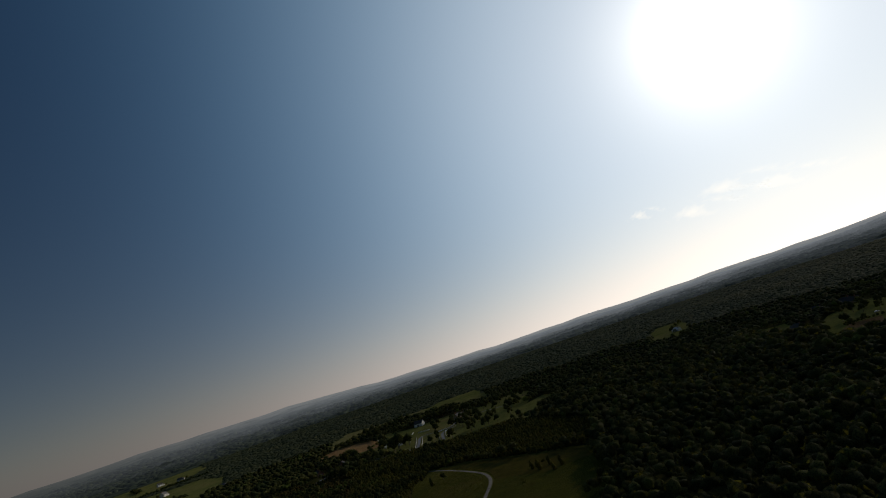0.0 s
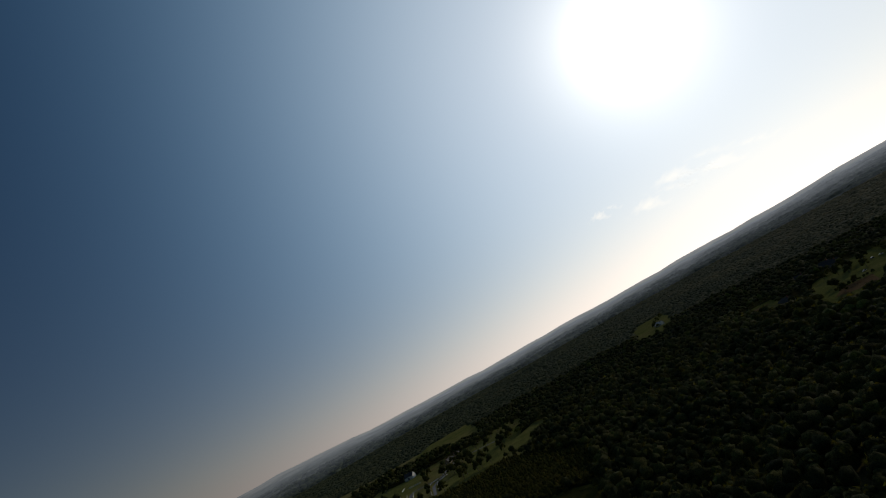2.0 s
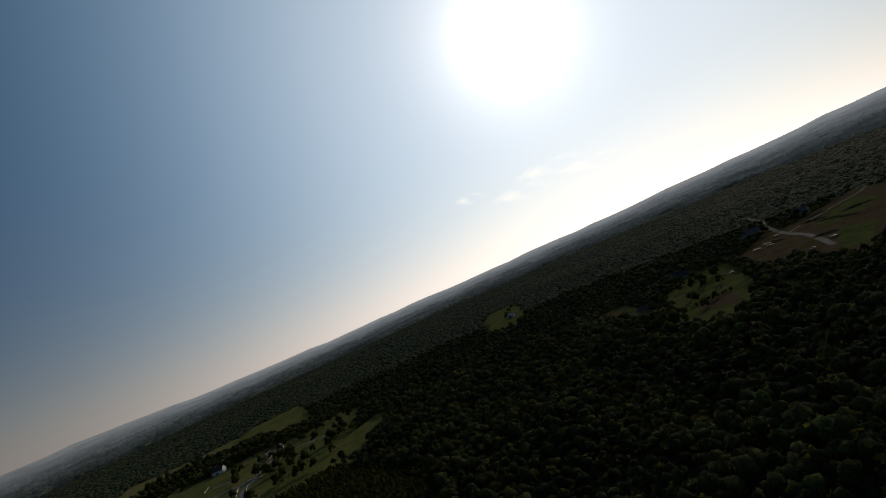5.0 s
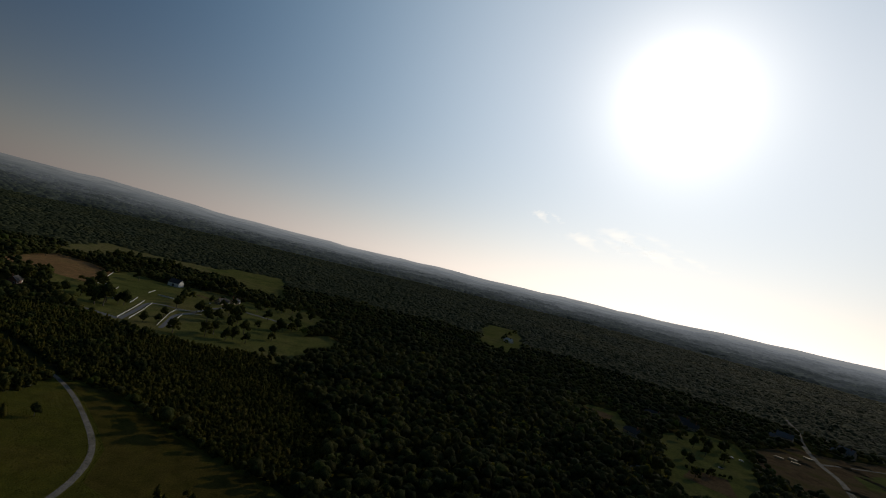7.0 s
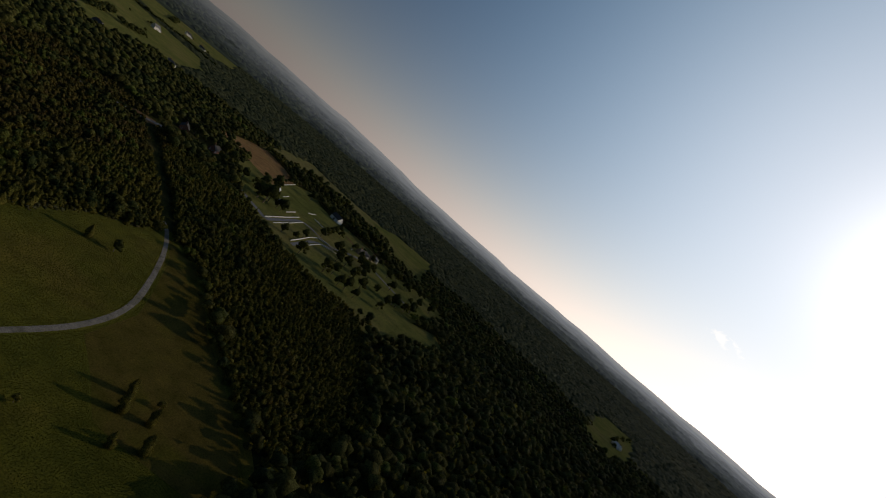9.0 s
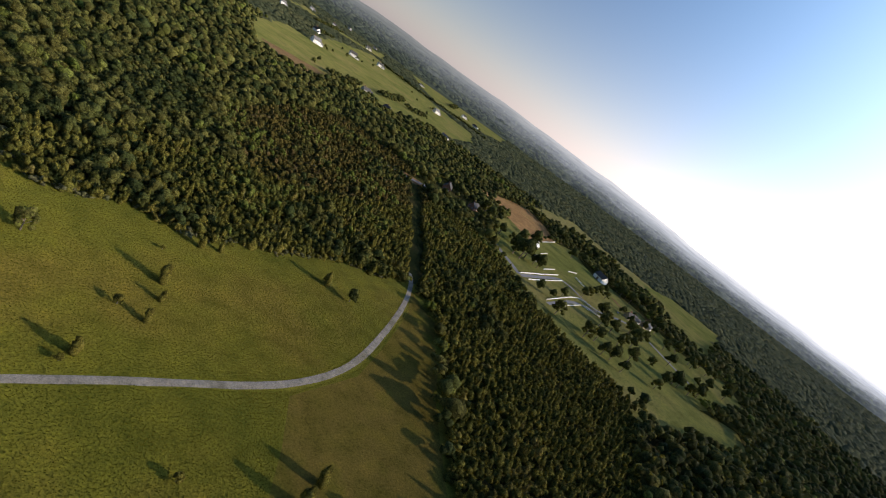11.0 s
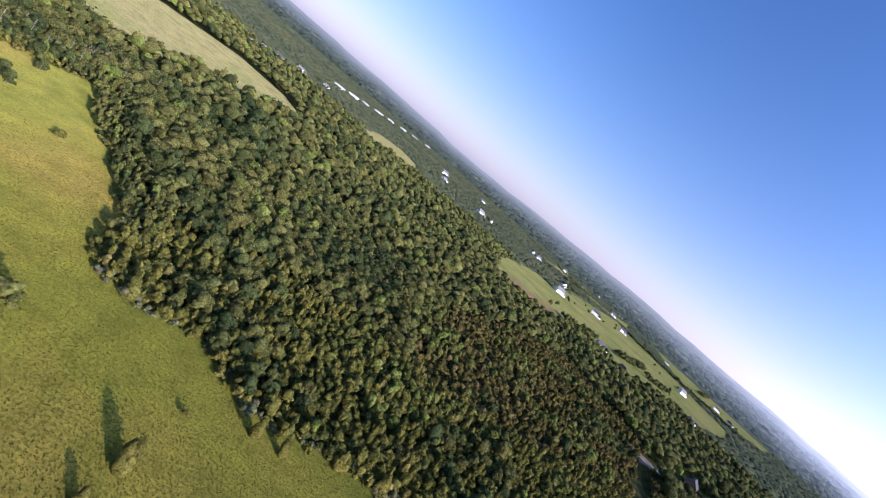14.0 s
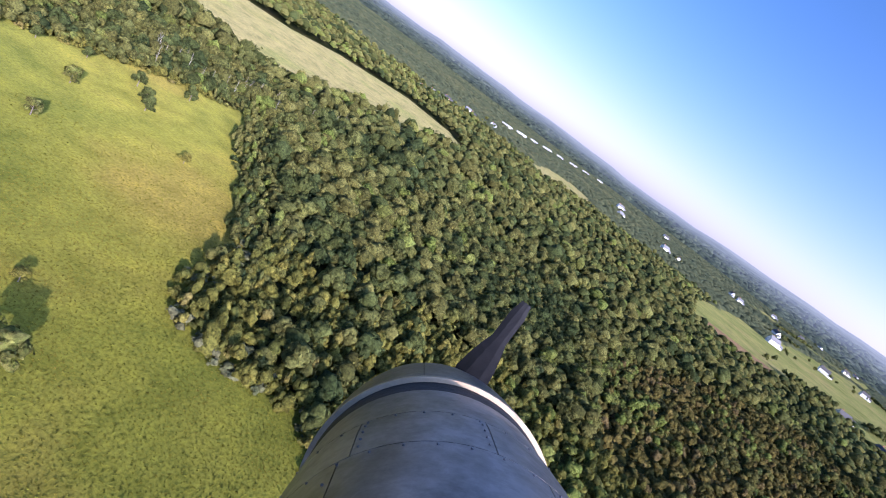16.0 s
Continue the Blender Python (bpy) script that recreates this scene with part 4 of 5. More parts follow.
FARM_TREES = [(773, 176, 19), (771, 183, 18), (791, 182, 16), (853, 220, 17), (811, 208, 15), (794, 167, 13), (795, 173, 10), (962, 226, 13), (739, 126, 9),
              (749, 117, 8), (778, 123, 9), (725, 95, 12), (838, 133, 10), (859, 138, 10), (877, 142, 10), (905, 149, 10), (929, 154, 10), (913, 142, 9),
              (837, 108, 12), (836, 111, 9), (735, 71, 13), (799, 89, 12), (825, 97, 11), (750, 68, 12), (810, 82, 12), (857, 83, 13), (837, 70, 14),
              (874, 74, 11), (881, 94, 9), (1025, 291, 13), (1008, 272, 15), (1124, 330, 14), (1080, 293, 13), (1159, 325, 13), (1096, 291, 12), (1083, 273, 13),
              (1043, 246, 13), (1117, 275, 13), (1095, 256, 13), (1063, 233, 14), (1123, 253, 13), (1171, 264, 13), (1140, 241, 13), (1024, 193, 10), (1022, 183, 11),
              (1008, 170, 13), (994, 159, 13), (1006, 156, 13), (998, 146, 14), (1064, 164, 13), (1048, 153, 14), (1046, 143, 14), (1038, 133, 14), (1000, 117, 13),
              (1063, 131, 13), (993, 104, 13), (987, 97, 12), (809, 265, 15), (797, 246, 14), (839, 268, 13), (791, 221, 11), (779, 222, 10), (798, 209, 10),
              (789, 294, 11), (822, 302, 12), (845, 334, 11), (989, 369, 8), (1000, 361, 8), (1027, 360, 9), (1038, 352, 9), (1035, 335, 9), (1033, 319, 9)]
GARDEN_TREES = [(735, -420), (722, -415), (712, -432), (700, -405), (664, -395), (676, -385), (655, -350), (640, -345), (620, -350), (688, -440), (730, -400), (610, -330),
                (905, 890), (930, 870), (1000, 930), (1080, 990), (760, 620), (790, 660), (950, 700), (1120, 760), (1200, 900), (1260, 1000), (1160, 1060), (1010, 1080),
                (1190, -330), (1230, -345), (1290, -370), (1150, -325), (1340, -395)]
spin = random.Random(5)
for x, y, h in ((698, -388, 13), (694, -400, 13), (699, -418, 13), (712, -381, 11)):
    plant("oak", x, y, h, spin.uniform(0, 360))
for x, y, h in ((912, 119, 10), (932, 97, 11), (936, 113, 9), (951, 90, 11), (926, 122, 9), (906, 104, 10)):
    plant("oak", x, y, h, spin.uniform(0, 360))
for k in range(9):
    plant("bush", 630 - k * 0.9 + spin.uniform(-1, 1), -336 - k * 4.2, spin.uniform(3.5, 5.0), spin.uniform(0, 360))
for kind, x, y, h in MEADOW_TREES:
    plant(kind, x, y, h, spin.uniform(0, 360))
for x, y, h in FARM_TREES:
    plant(spin.choice(("oak", "oak", "light")), x, y, h * 1.3, spin.uniform(0, 360))
# more trees dotted over the south of the pasture
for _ in range(34):
    x, y = spin.uniform(730, 990), spin.uniform(-25, 75)
    if inside(np.array([x]), np.array([y]), FARM)[0]:
        plant(spin.choice(("oak", "oak", "light")), x, y, spin.uniform(10, 16), spin.uniform(0, 360))
for x, y in GARDEN_TREES:
    plant(spin.choice(("oak", "light")), x, y, spin.uniform(9, 13) if y < 0 else spin.uniform(7, 10), spin.uniform(0, 360))

# garden trees beside the houses on the lawns
for hx, hy, *_ in HOUSES:
    if hy > 500:
        for k in range(2):
            a, d = spin.uniform(0, 6.283), spin.uniform(15, 27)
            plant(spin.choice(("oak", "light", "bush")), hx + math.cos(a) * d, hy + math.sin(a) * d, spin.uniform(5, 10), spin.uniform(0, 360))

# bare pale stems that stand up out of the wood
STEM_PLACES = [(320, 213), (337, 230), (347, 259), (358, 287), (374, 316)]
bare = []
for k in range(3):
    bm = bmesh.new()
    stem(bm, (0, 0, 0), (0.25, 0.15, 13.0), 0.14, 0.04, 5)
    for j in range(6):
        a, z = spin.uniform(0, 6.28), 5.5 + j * 1.1
        stem(bm, (0.04 * z, 0.02 * z, z), (math.cos(a) * 0.9, math.sin(a) * 0.9, z + 2.6), 0.06, 0.02, 4)
    ob = part("bare_tree", bm, PALE_BARK)
    bare.append(tagged(ob, "dead pale-grey bare tree among green crowns", "dead tree", "bare trees in the wood"))
for i, (x, y) in enumerate(STEM_PLACES):
    for j in range(11):
        m = pose(x + spin.uniform(-9, 9), y + spin.uniform(-13, 13), 0, spin.uniform(-4, 4), spin.uniform(-4, 4), spin.uniform(0, 360)) @ Matrix.Scale(spin.uniform(0.62, 0.86), 4)
        if i * 11 + j < 3:
            bare[i * 11 + j].matrix_basis = m
        else:
            copy_thing(bare[(i + j) % 3], m)

# ---- tall grass of the meadow ----
GRASS = foliage("grass_blades", ((0.0, (0.086, 0.096, 0.013)), (0.45, (0.130, 0.125, 0.018)), (0.85, (0.174, 0.138, 0.024)), (1.0, (0.210, 0.140, 0.030))), vary=0.16)
x, y = scattered(285, 570, -45, 225, 0.62)
keep = inside(x, y, NEAR_MEADOW) & (off_line(x, y, LANE) > 1.5) & ~inside(x, y, ROUGH)
x, y = x[keep], y[keep]
keep = rng.uniform(0, 1, len(x)) < np.clip((150 - off_line(x, y, SEEN_NEAR)) / 75, 0, 1)
x, y = x[keep], y[keep]
tufts = []
for k in range(6):
    v, f = [], []
    for j in range(2):
        a = rng.uniform(0, 6.28)
        o = rng.uniform(-0.45, 0.45, 2)
        lean = rng.uniform(-0.3, 0.3, 2)
        c, s = math.cos(a) * 0.42, math.sin(a) * 0.42
        v += [(o[0] - c, o[1] - s, 0), (o[0] + c, o[1] + s, 0), (o[0] + lean[0], o[1] + lean[1], 1.0)]
        f.append((3 * j, 3 * j + 1, 3 * j + 2))
    tufts.append((np.array(v), np.array(f), np.zeros((0, 4), int), None))
n = len(x)
tone = np.clip(0.40 + 0.45 * patchy(x, y, 0.025) + 0.22 * patchy(x, y, 0.11) + rng.normal(0, 0.08, n), 0, 1)
grow("meadow_grass", tufts, x, y, rng.uniform(0.25, 0.6, n), rng.uniform(0.10, 0.28, n), tone, GRASS, "knee-high yellow-green grass tufts", "grass", 0.05)


# ---- buildings ----
WALLS = {"white": (WHITE, "white"), "pale": (SIDING, "pale grey"), "tan": (TAN_WALL, "tan"), "brick": (BRICK, "red brick")}
ROOFS = {"grey": (SHINGLE_GREY, "grey shingle roof"), "dark": (SHINGLE, "dark shingle roof"), "sheet": (SHEET, "bright metal roof")}


def gable_body(w, d, h, rise):
    """Walls with two gables, and the roof's two thick slopes."""
    bm = bmesh.new()
    lo = [bm.verts.new(p) for p in ((-w / 2, -d / 2, 0), (w / 2, -d / 2, 0), (w / 2, d / 2, 0), (-w / 2, d / 2, 0))]
    hi = [bm.verts.new((v.co.x, v.co.y, h)) for v in lo]
    g0, g1 = bm.verts.new((-w / 2, 0, h + rise)), bm.verts.new((w / 2, 0, h + rise))
    bm.faces.new((lo[0], lo[1], hi[1], hi[0]))
    bm.faces.new((lo[2], lo[3], hi[3], hi[2]))
    bm.faces.new((lo[1], lo[2], hi[2], g1, hi[1]))
    bm.faces.new((lo[3], lo[0], hi[0], g0, hi[3]))
    bm.faces.new((lo[3], lo[2], lo[1], lo[0]))
    bm.faces.new((hi[0], hi[1], g1, g0))
    bm.faces.new((hi[2], hi[3], g0, g1))
    return bm


def gable_roof(w, d, h, rise):
    bm = bmesh.new()
    over, thick = 0.5, 0.28
    k = rise / (d / 2)
    for s in (-1, 1):
        y0, y1 = s * (d / 2 + over), 0
        z0, z1 = h - over * k + 0.05, h + rise + 0.05
        vs = [bm.verts.new(p) for p in ((-w / 2 - over, y0, z0), (w / 2 + over, y0, z0), (w / 2 + over, y1, z1), (-w / 2 - over, y1, z1),
                                        (-w / 2 - over, y0, z0 + thick), (w / 2 + over, y0, z0 + thick), (w / 2 + over, y1, z1 + thick), (-w / 2 - over, y1, z1 + thick))]
        for f in ((0, 1, 2, 3), (7, 6, 5, 4), (0, 4, 5, 1), (1, 5, 6, 2), (2, 6, 7, 3), (3, 7, 4, 0)):
            bm.faces.new([vs[i] for i in f])
    bmesh.ops.recalc_face_normals(bm, faces=bm.faces)
    return bm


bmw = bmesh.new()
box(bmw, -0.62, -0.05, 0, 0.62, 0.05, 1.5)
WIN_FRAME = bpy.data.meshes.new("window")
bmw.to_mesh(WIN_FRAME)
bmw.free()
WIN_FRAME.materials.append(WHITE)
bmw = bmesh.new()
box(bmw, -0.5, -0.09, 0.12, 0.5, 0.02, 1.38)
WIN_PANE = bpy.data.meshes.new("pane")
bmw.to_mesh(WIN_PANE)
bmw.free()
WIN_PANE.materials.append(PANE)


def add_window(parent, x, y, z, turn):
    f = new("window", WIN_FRAME)
    f.parent = parent
    f.matrix_basis = pose(x, y, z, 0, 0, turn)
    p = new("pane", WIN_PANE)
    p.parent = f


def house(x, y, turn, w, d, storeys, wall, roof):
    wm, wt = WALLS[wall]
    rm, rt = ROOFS[roof]
    h = 3.0 * storeys + 0.4
    rise = d * 0.46
    root = tagged(new("house"), "%s %s house with a %s" % (wt, "two-storey" if storeys == 2 else "low", rt), "house", "houses among woods and lawns")
    root.matrix_basis = pose(x, y, 0.1, 0, 0, turn)
    part("wall", gable_body(w, d, h, rise), wm, root)
    part("roof", gable_roof(w, d, h, rise), rm, root, rt)
    # lower wing with its own roof
    gw, gd, gh = w * 0.42, d * 0.8, 3.1
    wing = part("wing", gable_body(gw, gd, gh, gd * 0.35), wm, root)
    wing.matrix_basis = pose(w / 2 + gw / 2 - 0.3, -d * 0.06, 0)
    part("roof", gable_roof(gw, gd, gh, gd * 0.35), rm, wing)
    bm = bmesh.new()
    box(bm, -gw * 0.33, -0.06, 0, gw * 0.33, 0.06, 2.3)
    gate = part("garage_door", bm, WHITE, wing)
    gate.location = (0, -gd / 2 - 0.05, 0.05)
    bm = bmesh.new()
    box(bm, -0.45, -0.4, 0, 0.45, 0.4, rise * 0.7 + 1.4)
    part("chimney", bm, BRICK, root).location = (-w * 0.28, d * 0.12, h + rise * 0.45)
    bm = bmesh.new()
    box(bm, -0.5, -0.06, 0, 0.5, 0.06, 2.1)
    part("door", bm, BARK, root).location = (0, -d / 2 - 0.05, 0.1)
    for s in range(storeys):
        for k in (-0.36, -0.18, 0.18, 0.36):
            add_window(root, w * k, -d / 2 - 0.03, 1.0 + 3.0 * s, 0)
            add_window(root, w * k, d / 2 + 0.03, 1.0 + 3.0 * s, 180)
        for k in (-0.25, 0.25):
            add_window(root, -w / 2 - 0.03, d * k, 1.0 + 3.0 * s, -90)
    return root


for row in HOUSES:
    house(*row)

for i, (x, y, turn) in enumerate(SHEDS):
    w, d, h = ((16, 11, 5.0), (9, 5, 2.8), (7, 5, 2.8), (7, 5, 2.6))[i]
    root = tagged(new("barn" if i == 0 else "shed"), "white boarded barn with a dark roof" if i == 0 else "small white farm shed in the pasture", "barn" if i == 0 else "shed")
    root.matrix_basis = pose(x, y, 0.1, 0, 0, turn)
    part("wall", gable_body(w, d, h, d * 0.42), WHITE, root)
    part("roof", gable_roof(w, d, h, d * 0.42), SHINGLE if i == 0 else SHEET, root)
    bm = bmesh.new()
    box(bm, -1.6, -0.06, 0, 1.6, 0.06, min(3.4, h - 0.3))
    part("door", bm, BARK, root).location = (0, -d / 2 - 0.05, 0.05)

for i, (x, y) in enumerate(HALLS):
    w, d, h = (34, 42, 28, 48, 30, 56, 44, 58)[i], 15, 2.6
    root = tagged(new("hall"), "long low white industrial hall far off", "hall", "halls near the horizon")
    root.matrix_basis = pose(x, y, 3.0, 0, 0, 68 + (i % 3) * 3)
    bm = bmesh.new()
    box(bm, -w / 2, -d / 2, -3, w / 2, d / 2, h)
    part("wall", bm, SIDING, root)
    bm = bmesh.new()
    box(bm, -w / 2 - 0.4, -d / 2 - 0.4, h + 0.01, w / 2 + 0.4, d / 2 + 0.4, h + 0.8)
    part("roof", bm, SHEET, root)
    for k in range(5):
        bm = bmesh.new()
        box(bm, -2.0, -0.1, 0, 2.0, 0.1, 3.0)
        part("loading_door", bm, SHINGLE_GREY, root).location = (w * (k - 2) / 5.5, -d / 2 - 0.1, 0)

# ---- white board fences of the farm ----
bmw = bmesh.new()
box(bmw, -0.08, -0.08, -0.1, 0.08, 0.08, 1.4)
POST = bpy.data.meshes.new("post")
bmw.to_mesh(POST)
bmw.free()
POST.materials.append(WHITE)


def fence(line):
    root = tagged(new("fence"), "white painted board fence along the farm drive", "fence", "white farm fences")
    root.location = (line[0][0], line[0][1], 0.15)
    for (x0, y0), (x1, y1) in zip(line, line[1:]):
        d = math.hypot(x1 - x0, y1 - y0)
        a = math.degrees(math.atan2(y1 - y0, x1 - x0))
        k = max(2, int(d / 4))
        for i in range(k + 1):
            p = new("post", POST)
            p.parent = root
            p.location = (x0 - line[0][0] + (x1 - x0) * i / k, y0 - line[0][1] + (y1 - y0) * i / k, 0)
        for z in (0.4, 0.8, 1.2):
            bm = bmesh.new()
            box(bm, 0, -0.04, -0.11, d, 0.04, 0.11)
            part("rail", bm, WHITE, root).matrix_basis = pose(x0 - line[0][0], y0 - line[0][1], z, 0, 0, a)


for line in ([(738, 147), (790, 156), (836, 165)], [(743, 139), (790, 147), (830, 155)], [(812, 169), (845, 176)], [(889, 183), (914, 185)], [(890, 172), (885, 153)],
             [(888, 172), (883, 153)], [(881, 235), (981, 266)], [(857, 206), (884, 214)], [(738, 113), (801, 126), (822, 128), (834, 118)], [(768, 110), (809, 116), (827, 103)],
             [(745, 104), (768, 110)]):
    fence(line)


# ---- heaps of earth on the building site ----
def heap(x, y, turn, length, width, height, seed):
    """A long uneven bank of tipped earth."""
    rnd = random.Random(seed)
    bm = bmesh.new()
    rows = []
    for i in range(11):
        u = i / 10
        top = height * math.sin(math.pi * min(0.97, max(0.03, u))) ** 0.5 * rnd.uniform(0.6, 1.1)
        rows.append([bm.verts.new(((u - 0.5) * length, w * width * 0.5 * rnd.uniform(0.85, 1.15), max(-0.1, top * (1 - w * w) - 0.1))) for w in (-1, -0.6, -0.2, 0.2, 0.6, 1)])
    for lo, hi in zip(rows, rows[1:]):
        for k in range(5):
            bm.faces.new((lo[k], hi[k], hi[k + 1], lo[k + 1]))
    ob = part("earth_bank", bm, DIRT)
    ob.matrix_basis = pose(x, y, 0.15, 0, 0, turn)
    return tagged(ob, "long brown bank of tipped earth on the site", "earth bank", "earth banks on the site")


for k, (x, y, turn, length) in enumerate(((735, -604, 25, 34), (704, -594, 10, 30), (676, -588, 5, 26), (700, -632, 60, 36), (650, -520, 40, 24), (760, -640, 80, 30), (724, -530, 35, 22))):
    heap(x, y, turn, length, 7.0, 2.6, k)


# ---- parked cars and stacked lumber ----
def car(x, y, turn, paint, label):
    root = tagged(new("car"), label, "car", "parked cars")
    root.matrix_basis = pose(x, y, 0.2, 0, 0, turn)
    bm = bmesh.new()
    box(bm, -2.2, -0.88, 0.35, 2.2, 0.88, 0.95)
    bmesh.ops.bevel(bm, geom=bm.edges[:], offset=0.14, segments=2, affect="EDGES")
    part("body", bm, paint, root)
    bm = bmesh.new()
    vs = box(bm, -1.3, -0.8, 0.93, 1.0, 0.8, 1.5)
    for v in vs[4:]:
        v.co.x *= 0.72
        v.co.y *= 0.86
    part("cabin", bm, PANE, root)
    for sx in (-1.35, 1.35):
        for sy in (-0.82, 0.82):
            bm = bmesh.new()
            bmesh.ops.create_cone(bm, cap_ends=True, segments=14, radius1=0.34, radius2=0.34, depth=0.22)
            part("wheel", bm, SHINGLE, root).matrix_basis = pose(sx, sy, 0.34, 90, 0, 0)


car(684, -428, 30, WHITE, "white car parked on the grass")
car(688, -421, 35, SHINGLE_GREY, "grey car parked on the grass")
car(649, -381, 80, SIDING, "pale car parked by the trees")
car(622, -470, 40, WHITE, "white van at the building site")
car(758, -392, 10, SHINGLE, "dark car beside the house")
car(905, 118, 20, WHITE, "white car in the farm yard")

for i, (x, y, turn, nlay) in enumerate(((728, -523, 20, 4), (727, -506, 35, 3), (716, -515, 60, 3), (624, -500, 10, 4), (748, -560, 15, 3), (580, -381, 30, 5))):
    root = tagged(new("lumber_stack"), "stack of pale fresh lumber on bare earth", "lumber", "lumber stacks on the site")
    root.matrix_basis = pose(x, y, 0.2, 0, 0, turn)
    for z in range(nlay):
        for k in range(6):
            bm = bmesh.new()
            o = spin.uniform(-0.3, 0.3)
            box(bm, -4 + o, -1.8 + k * 0.6, z * 0.5, 4 + o, -1.28 + k * 0.6, z * 0.5 + 0.44)
            part("beam", bm, LUMBER, root)


# ---- thin summer clouds low in the bright sky ----
def cloud_material():
    m, n, l, b = material("glowing_cloud")
    t = noise_tex(n, l, 2.2, 7.0, 0.62, "Generated")
    c = n.new("ShaderNodeTexCoord")
    away = n.new("ShaderNodeVectorMath")
    away.operation = "DISTANCE"
    away.inputs[1].default_value = (0.5, 0.5, 0.5)
    l.new(c.outputs["Generated"], away.inputs[0])
    fall = n.new("ShaderNodeMapRange")
    fall.inputs["From Min"].default_value, fall.inputs["From Max"].default_value = 0.12, 0.5
    fall.inputs["To Min"].default_value, fall.inputs["To Max"].default_value = 0.22, -0.25
    l.new(away.outputs["Value"], fall.inputs["Value"])
    add = n.new("ShaderNodeMath")
    add.operation = "ADD"
    l.new(t.outputs["Fac"], add.inputs[0])
    l.new(fall.outputs[0], add.inputs[1])
    r = ramp(n, ((0.46, (0, 0, 0)), (1.0, (0.5, 0.5, 0.5))))
    l.new(add.outputs[0], r.inputs[0])
    # emission stands in for sunlight in the thin cloud
    ad = n.new("ShaderNodeEmission")
    ad.inputs["Color"].default_value = (1.0, 0.97, 0.92, 1)
    ad.inputs["Strength"].default_value = 6.5
    tp = n.new("ShaderNodeBsdfTransparent")
    mx = n.new("ShaderNodeMixShader")
    l.new(r.outputs[0], mx.inputs[0])
    l.new(tp.outputs[0], mx.inputs[1])
    l.new(ad.outputs[0], mx.inputs[2])
    l.new(mx.outputs[0], n["Material Output"].inputs["Surface"])
    return m


CLOUD = cloud_material()
for az_c, el_c, across, deep in ((108.2, 7.5, 420, 480), (114.0, 5.8, 800, 620), (118.0, 7.0, 1000, 640), (122.0, 5.6, 900, 560)):
    r = 4000
    cx, cy, cz = 250 + r * math.sin(radians(az_c)), -50 + r * math.cos(radians(az_c)), 110 + r * math.tan(radians(el_c))
    verts, faces = [], []
    for i in range(13):
        for j in range(9):
            u, w = i / 12 - 0.5, j / 8 - 0.5
            verts.append((u * across, w * deep, 26 * math.cos(u * 3) * math.cos(w * 3) + 7 * math.sin(i * 1.7 + j)))
    for i in range(12):
        for j in range(8):
            faces.append((i * 9 + j, i * 9 + 9 + j, i * 9 + 10 + j, i * 9 + j + 1))
    ob = new("cloud", mesh_of("cloud", verts, faces, CLOUD, True))
    ob.matrix_basis = pose(cx, cy, cz, 0, 0, -az_c) @ pose(0, 0, 0, 28, 0, 0)
    tagged(ob, "thin white wisp of cloud low in the sky", "cloud", "wisps of cloud", "structure")


# ---- the model aircraft at the end of its flight: nose, cowling and propeller ----
def worn_metal(name, col, rough):
    m, n, l, b = material(name)
    t = noise_tex(n, l, 26, 6.0, 0.7)
    r = ramp(n, ((0.36, tuple(c * 0.55 for c in col)), (0.5, col), (0.62, tuple(c * 1.5 for c in col))))
    l.new(t.outputs["Fac"], r.inputs[0])
    l.new(r.outputs[0], b.inputs["Base Color"])
    t2 = noise_tex(n, l, 140, 3.0, 0.6)
    rr = n.new("ShaderNodeMapRange")
    rr.inputs["To Min"].default_value, rr.inputs["To Max"].default_value = rough - 0.08, rough + 0.12
    l.new(t2.outputs["Fac"], rr.inputs["Value"])
    l.new(rr.outputs[0], b.inputs["Roughness"])
    b.inputs["Metallic"].default_value = 0.65
    bp = n.new("ShaderNodeBump")
    bp.inputs["Strength"].default_value, bp.inputs["Distance"].default_value = 0.08, 0.002
    l.new(t2.outputs["Fac"], bp.inputs["Height"])
    l.new(bp.outputs[0], b.inputs["Normal"])
    return m


SKIN = worn_metal("painted_metal_skin", (0.118, 0.116, 0.124), 0.36)
DARK = plain("black_paint", (0.012, 0.012, 0.013), 0.6, grain=30, vary=0.3, spec=0.2)
COWL = worn_metal("dark_cowl_paint", (0.055, 0.048, 0.045), 0.38)
LIP = plain("bare_cowl_lip", (0.36, 0.27, 0.17), 0.6, grain=40, vary=0.25)

aircraft = tagged(new("aircraft"), "grey riveted model aircraft nose with black propeller, in flight", "aircraft")
aircraft.matrix_world = flown(*PATH[-1])[1] @ pose(0, 0, 0, 0, 2.1, 0)
AXIS = -0.24                                    # the hull's axis lies this far below the lens


def hull(d):
    """The hull's radius at a distance ahead of the lens."""
    if d < 0.36:
        return 0.121
    if d < 0.462:
        return 0.121 - (d - 0.36) * 0.055
    return 0.1195 - max(0.0, d - 0.47) ** 2 * 0.75


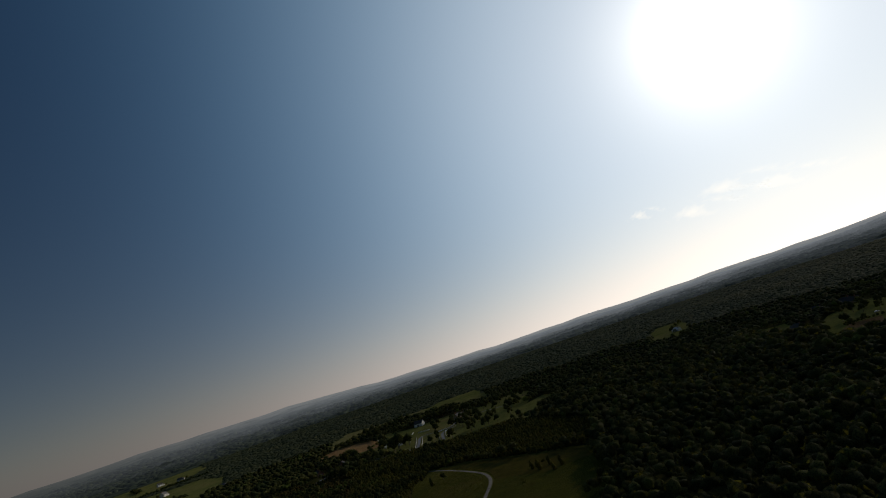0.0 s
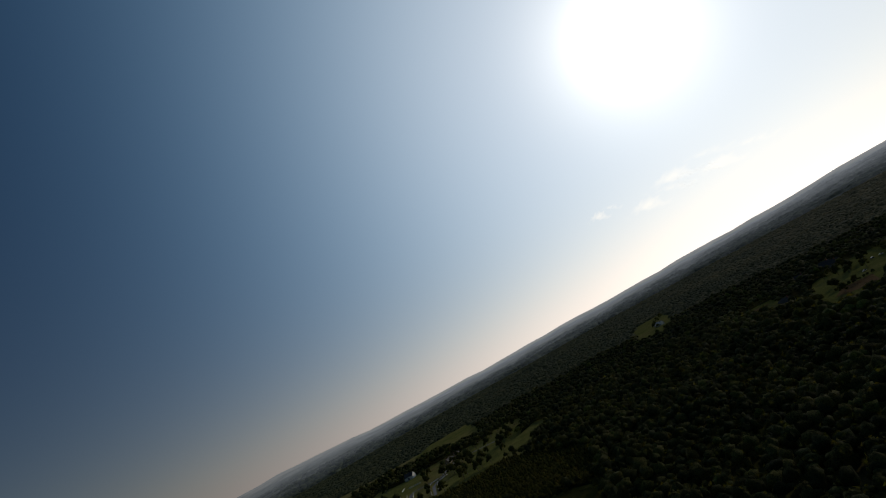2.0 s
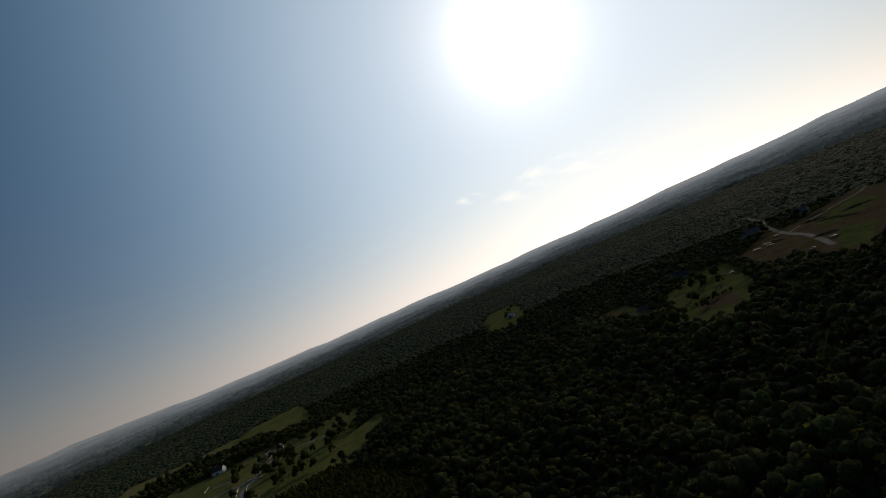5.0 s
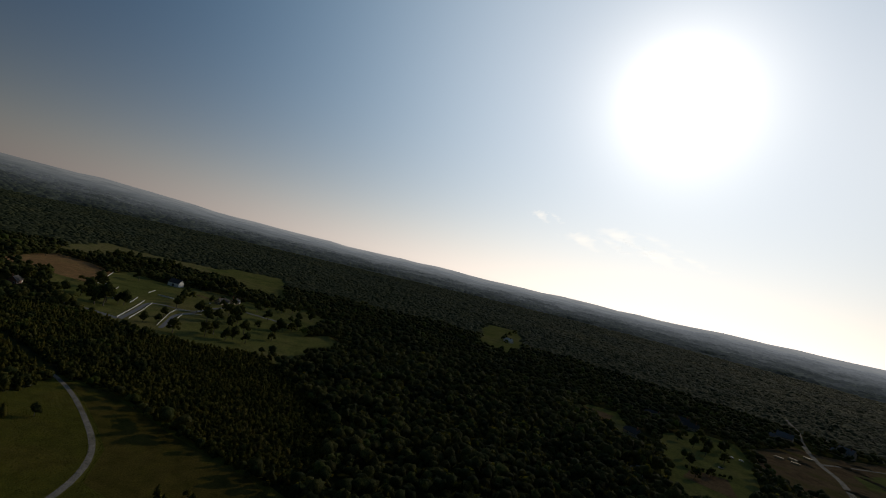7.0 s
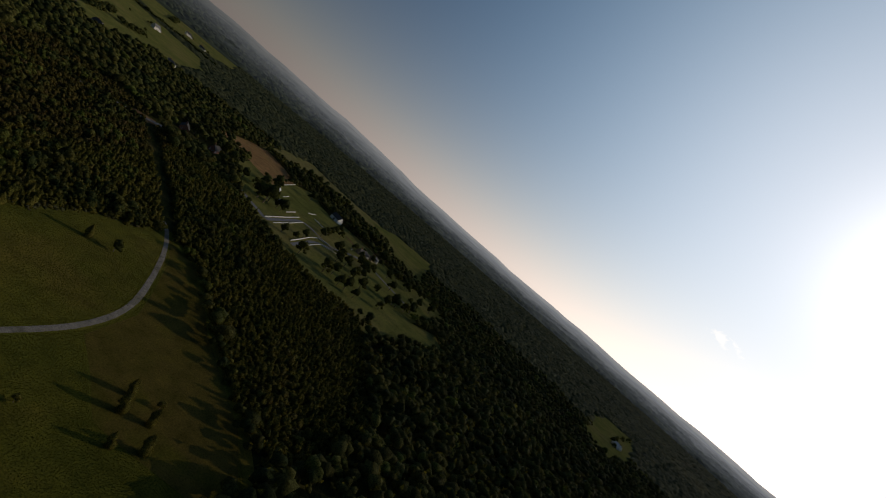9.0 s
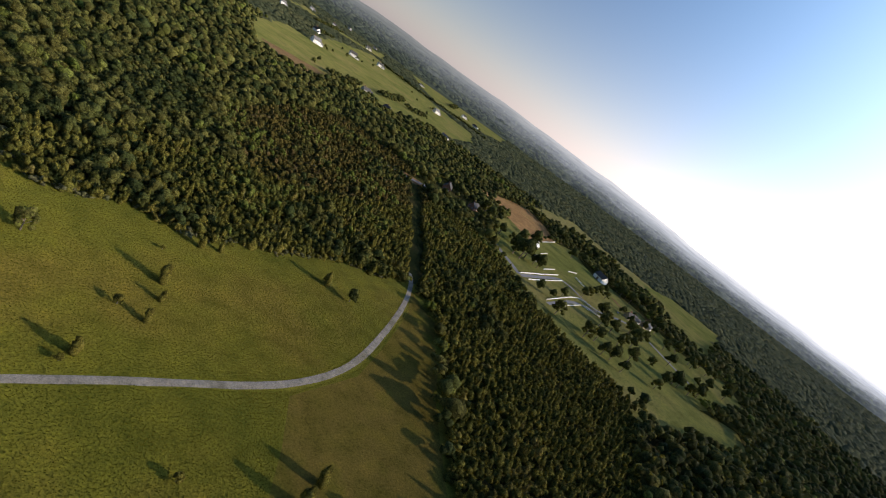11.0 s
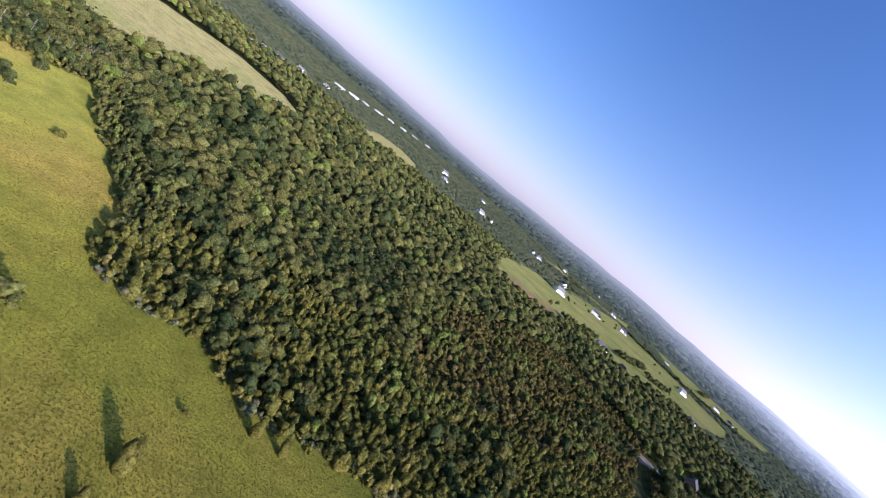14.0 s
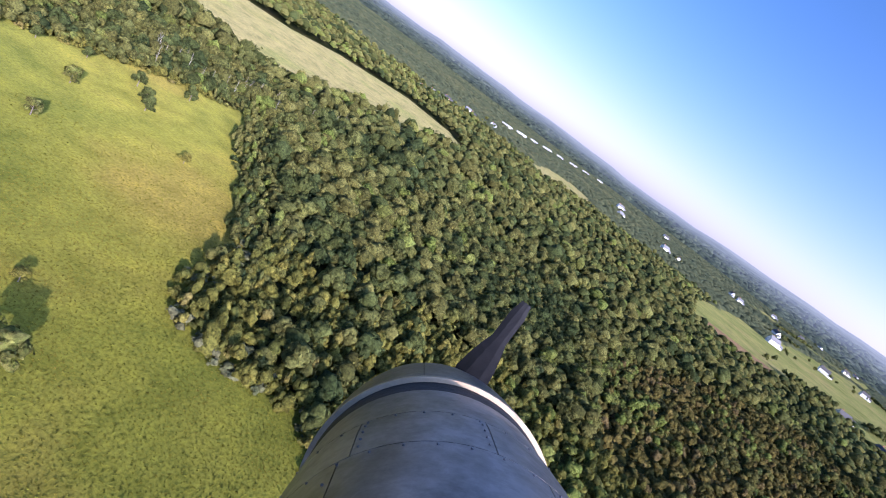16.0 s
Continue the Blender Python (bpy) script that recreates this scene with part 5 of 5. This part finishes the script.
def shell(d0, d1, a0, a1, offset, thick, gap=0.0004):
    """A curved plate of the hull between two distances and two angles (degrees from the top)."""
    bm = bmesh.new()
    na, nd = max(2, int((a1 - a0) / 5)), max(2, int((d1 - d0) / 0.02))
    d0, d1 = d0 + gap, d1 - gap
    ga = math.degrees(gap / 0.12)
    a0, a1 = a0 + ga, a1 - ga
    layers = []
    for t in (0.0, -thick):
        grid = []
        for i in range(nd + 1):
            d = d0 + (d1 - d0) * i / nd
            r = hull(d) + offset + t
            row = []
            for k in range(na + 1):
                a = radians(a0 + (a1 - a0) * k / na)
                row.append(bm.verts.new((math.sin(a) * r, AXIS + math.cos(a) * r, -d)))
            grid.append(row)
        layers.append(grid)
    for grid in layers:
        for i in range(nd):
            for k in range(na):
                bm.faces.new((grid[i][k], grid[i][k + 1], grid[i + 1][k + 1], grid[i + 1][k]))
    top, low = layers
    for i in range(nd):
        for k in (0, na):
            bm.faces.new((top[i][k], top[i + 1][k], low[i + 1][k], low[i][k]))
    for k in range(na):
        for i in (0, nd):
            bm.faces.new((top[i][k], top[i][k + 1], low[i][k + 1], low[i][k]))
    bmesh.ops.recalc_face_normals(bm, faces=bm.faces)
    for f in bm.faces:
        f.smooth = True
    for e in bm.edges:
        if len(e.link_faces) != 2 or e.calc_face_angle() > 0.5:
            e.smooth = False
    return bm


part("inner_hull", shell(0.10, 0.59, -120, 120, -0.003, 0.002), DARK, aircraft)
for d0, d1, cuts in ((0.10, 0.32, (-110, -62, -26, 40, 75, 110)), (0.32, 0.383, (-110, -70, -22.5, 22.5, 70, 110)), (0.383, 0.455, (-110, -60, 60, 110))):
    for a0, a1 in zip(cuts, cuts[1:]):
        part("skin_panel", shell(d0, d1, a0, a1, 0, 0.0015), SKIN, aircraft)
cowl = None
for a0, a1 in ((-110, 0), (0, 110)):
    cowl = part("cowling", shell(0.484, 0.60, a0, a1, 0.001, 0.003), COWL, aircraft)
part("cowling_lip", shell(0.480, 0.486, -110, 110, 0.0016, 0.006, 0.0), LIP, aircraft, "bare tan edge of the cowling")

bmw = bmesh.new()
bmesh.ops.create_icosphere(bmw, subdivisions=1, radius=0.0011)
RIVET = bpy.data.meshes.new("rivet")
bmw.to_mesh(RIVET)
bmw.free()
RIVET.materials.append(SKIN)


def rivet(d, a):
    r = hull(d) + 0.0001
    ob = new("rivet", RIVET)
    ob.parent = aircraft
    ob.location = (math.sin(radians(a)) * r, AXIS + math.cos(radians(a)) * r, -d)


for a in range(-60, 61, 10):
    rivet(0.378, a)
    rivet(0.315, a + 4)
for d in (0.332, 0.345, 0.358, 0.371):
    for a in (-20.5, 20.5, 68):
        rivet(d, a)
for k in range(8):
    rivet(0.14 + k * 0.022, 37.5)
    rivet(0.14 + k * 0.022, -28.5)

propeller = new("propeller")
propeller.parent = aircraft
propeller.location = (0, AXIS, -0.66)
bm = bmesh.new()
bmesh.ops.create_cone(bm, cap_ends=True, segments=24, radius1=0.03, radius2=0.012, depth=0.07)
hub = part("hub", bm, DARK, propeller)
hub.matrix_basis = pose(0, 0, 0, 180, 0, 0)
for turn in (-38, 142):
    bm = bmesh.new()
    rows = []
    for i in range(11):
        u = i / 10
        r = 0.02 + u * 0.195
        chord = 0.011 + 0.016 * math.sin(min(1.0, u * 1.25 + 0.12) * math.pi)
        if u > 0.92:
            chord *= 0.6
        tw = radians(52 - 36 * u)
        ring = []
        for cx, cz in ((-1, 0), (-0.3, 0.13), (0.5, 0.10), (1, 0), (0.3, -0.04), (-0.4, -0.04)):
            x0, z0 = cx * chord, cz * chord
            ring.append(bm.verts.new((x0 * math.cos(tw) - z0 * math.sin(tw), r, x0 * math.sin(tw) + z0 * math.cos(tw))))
        rows.append(ring)
    for lo, hi in zip(rows, rows[1:]):
        for k in range(6):
            bm.faces.new((lo[k], lo[(k + 1) % 6], hi[(k + 1) % 6], hi[k]))
    bm.faces.new(rows[-1])
    bm.faces.new(rows[0][::-1])
    bmesh.ops.recalc_face_normals(bm, faces=bm.faces)
    part("blade", bm, DARK, propeller).matrix_basis = pose(0, 0, 0, 0, 0, turn)
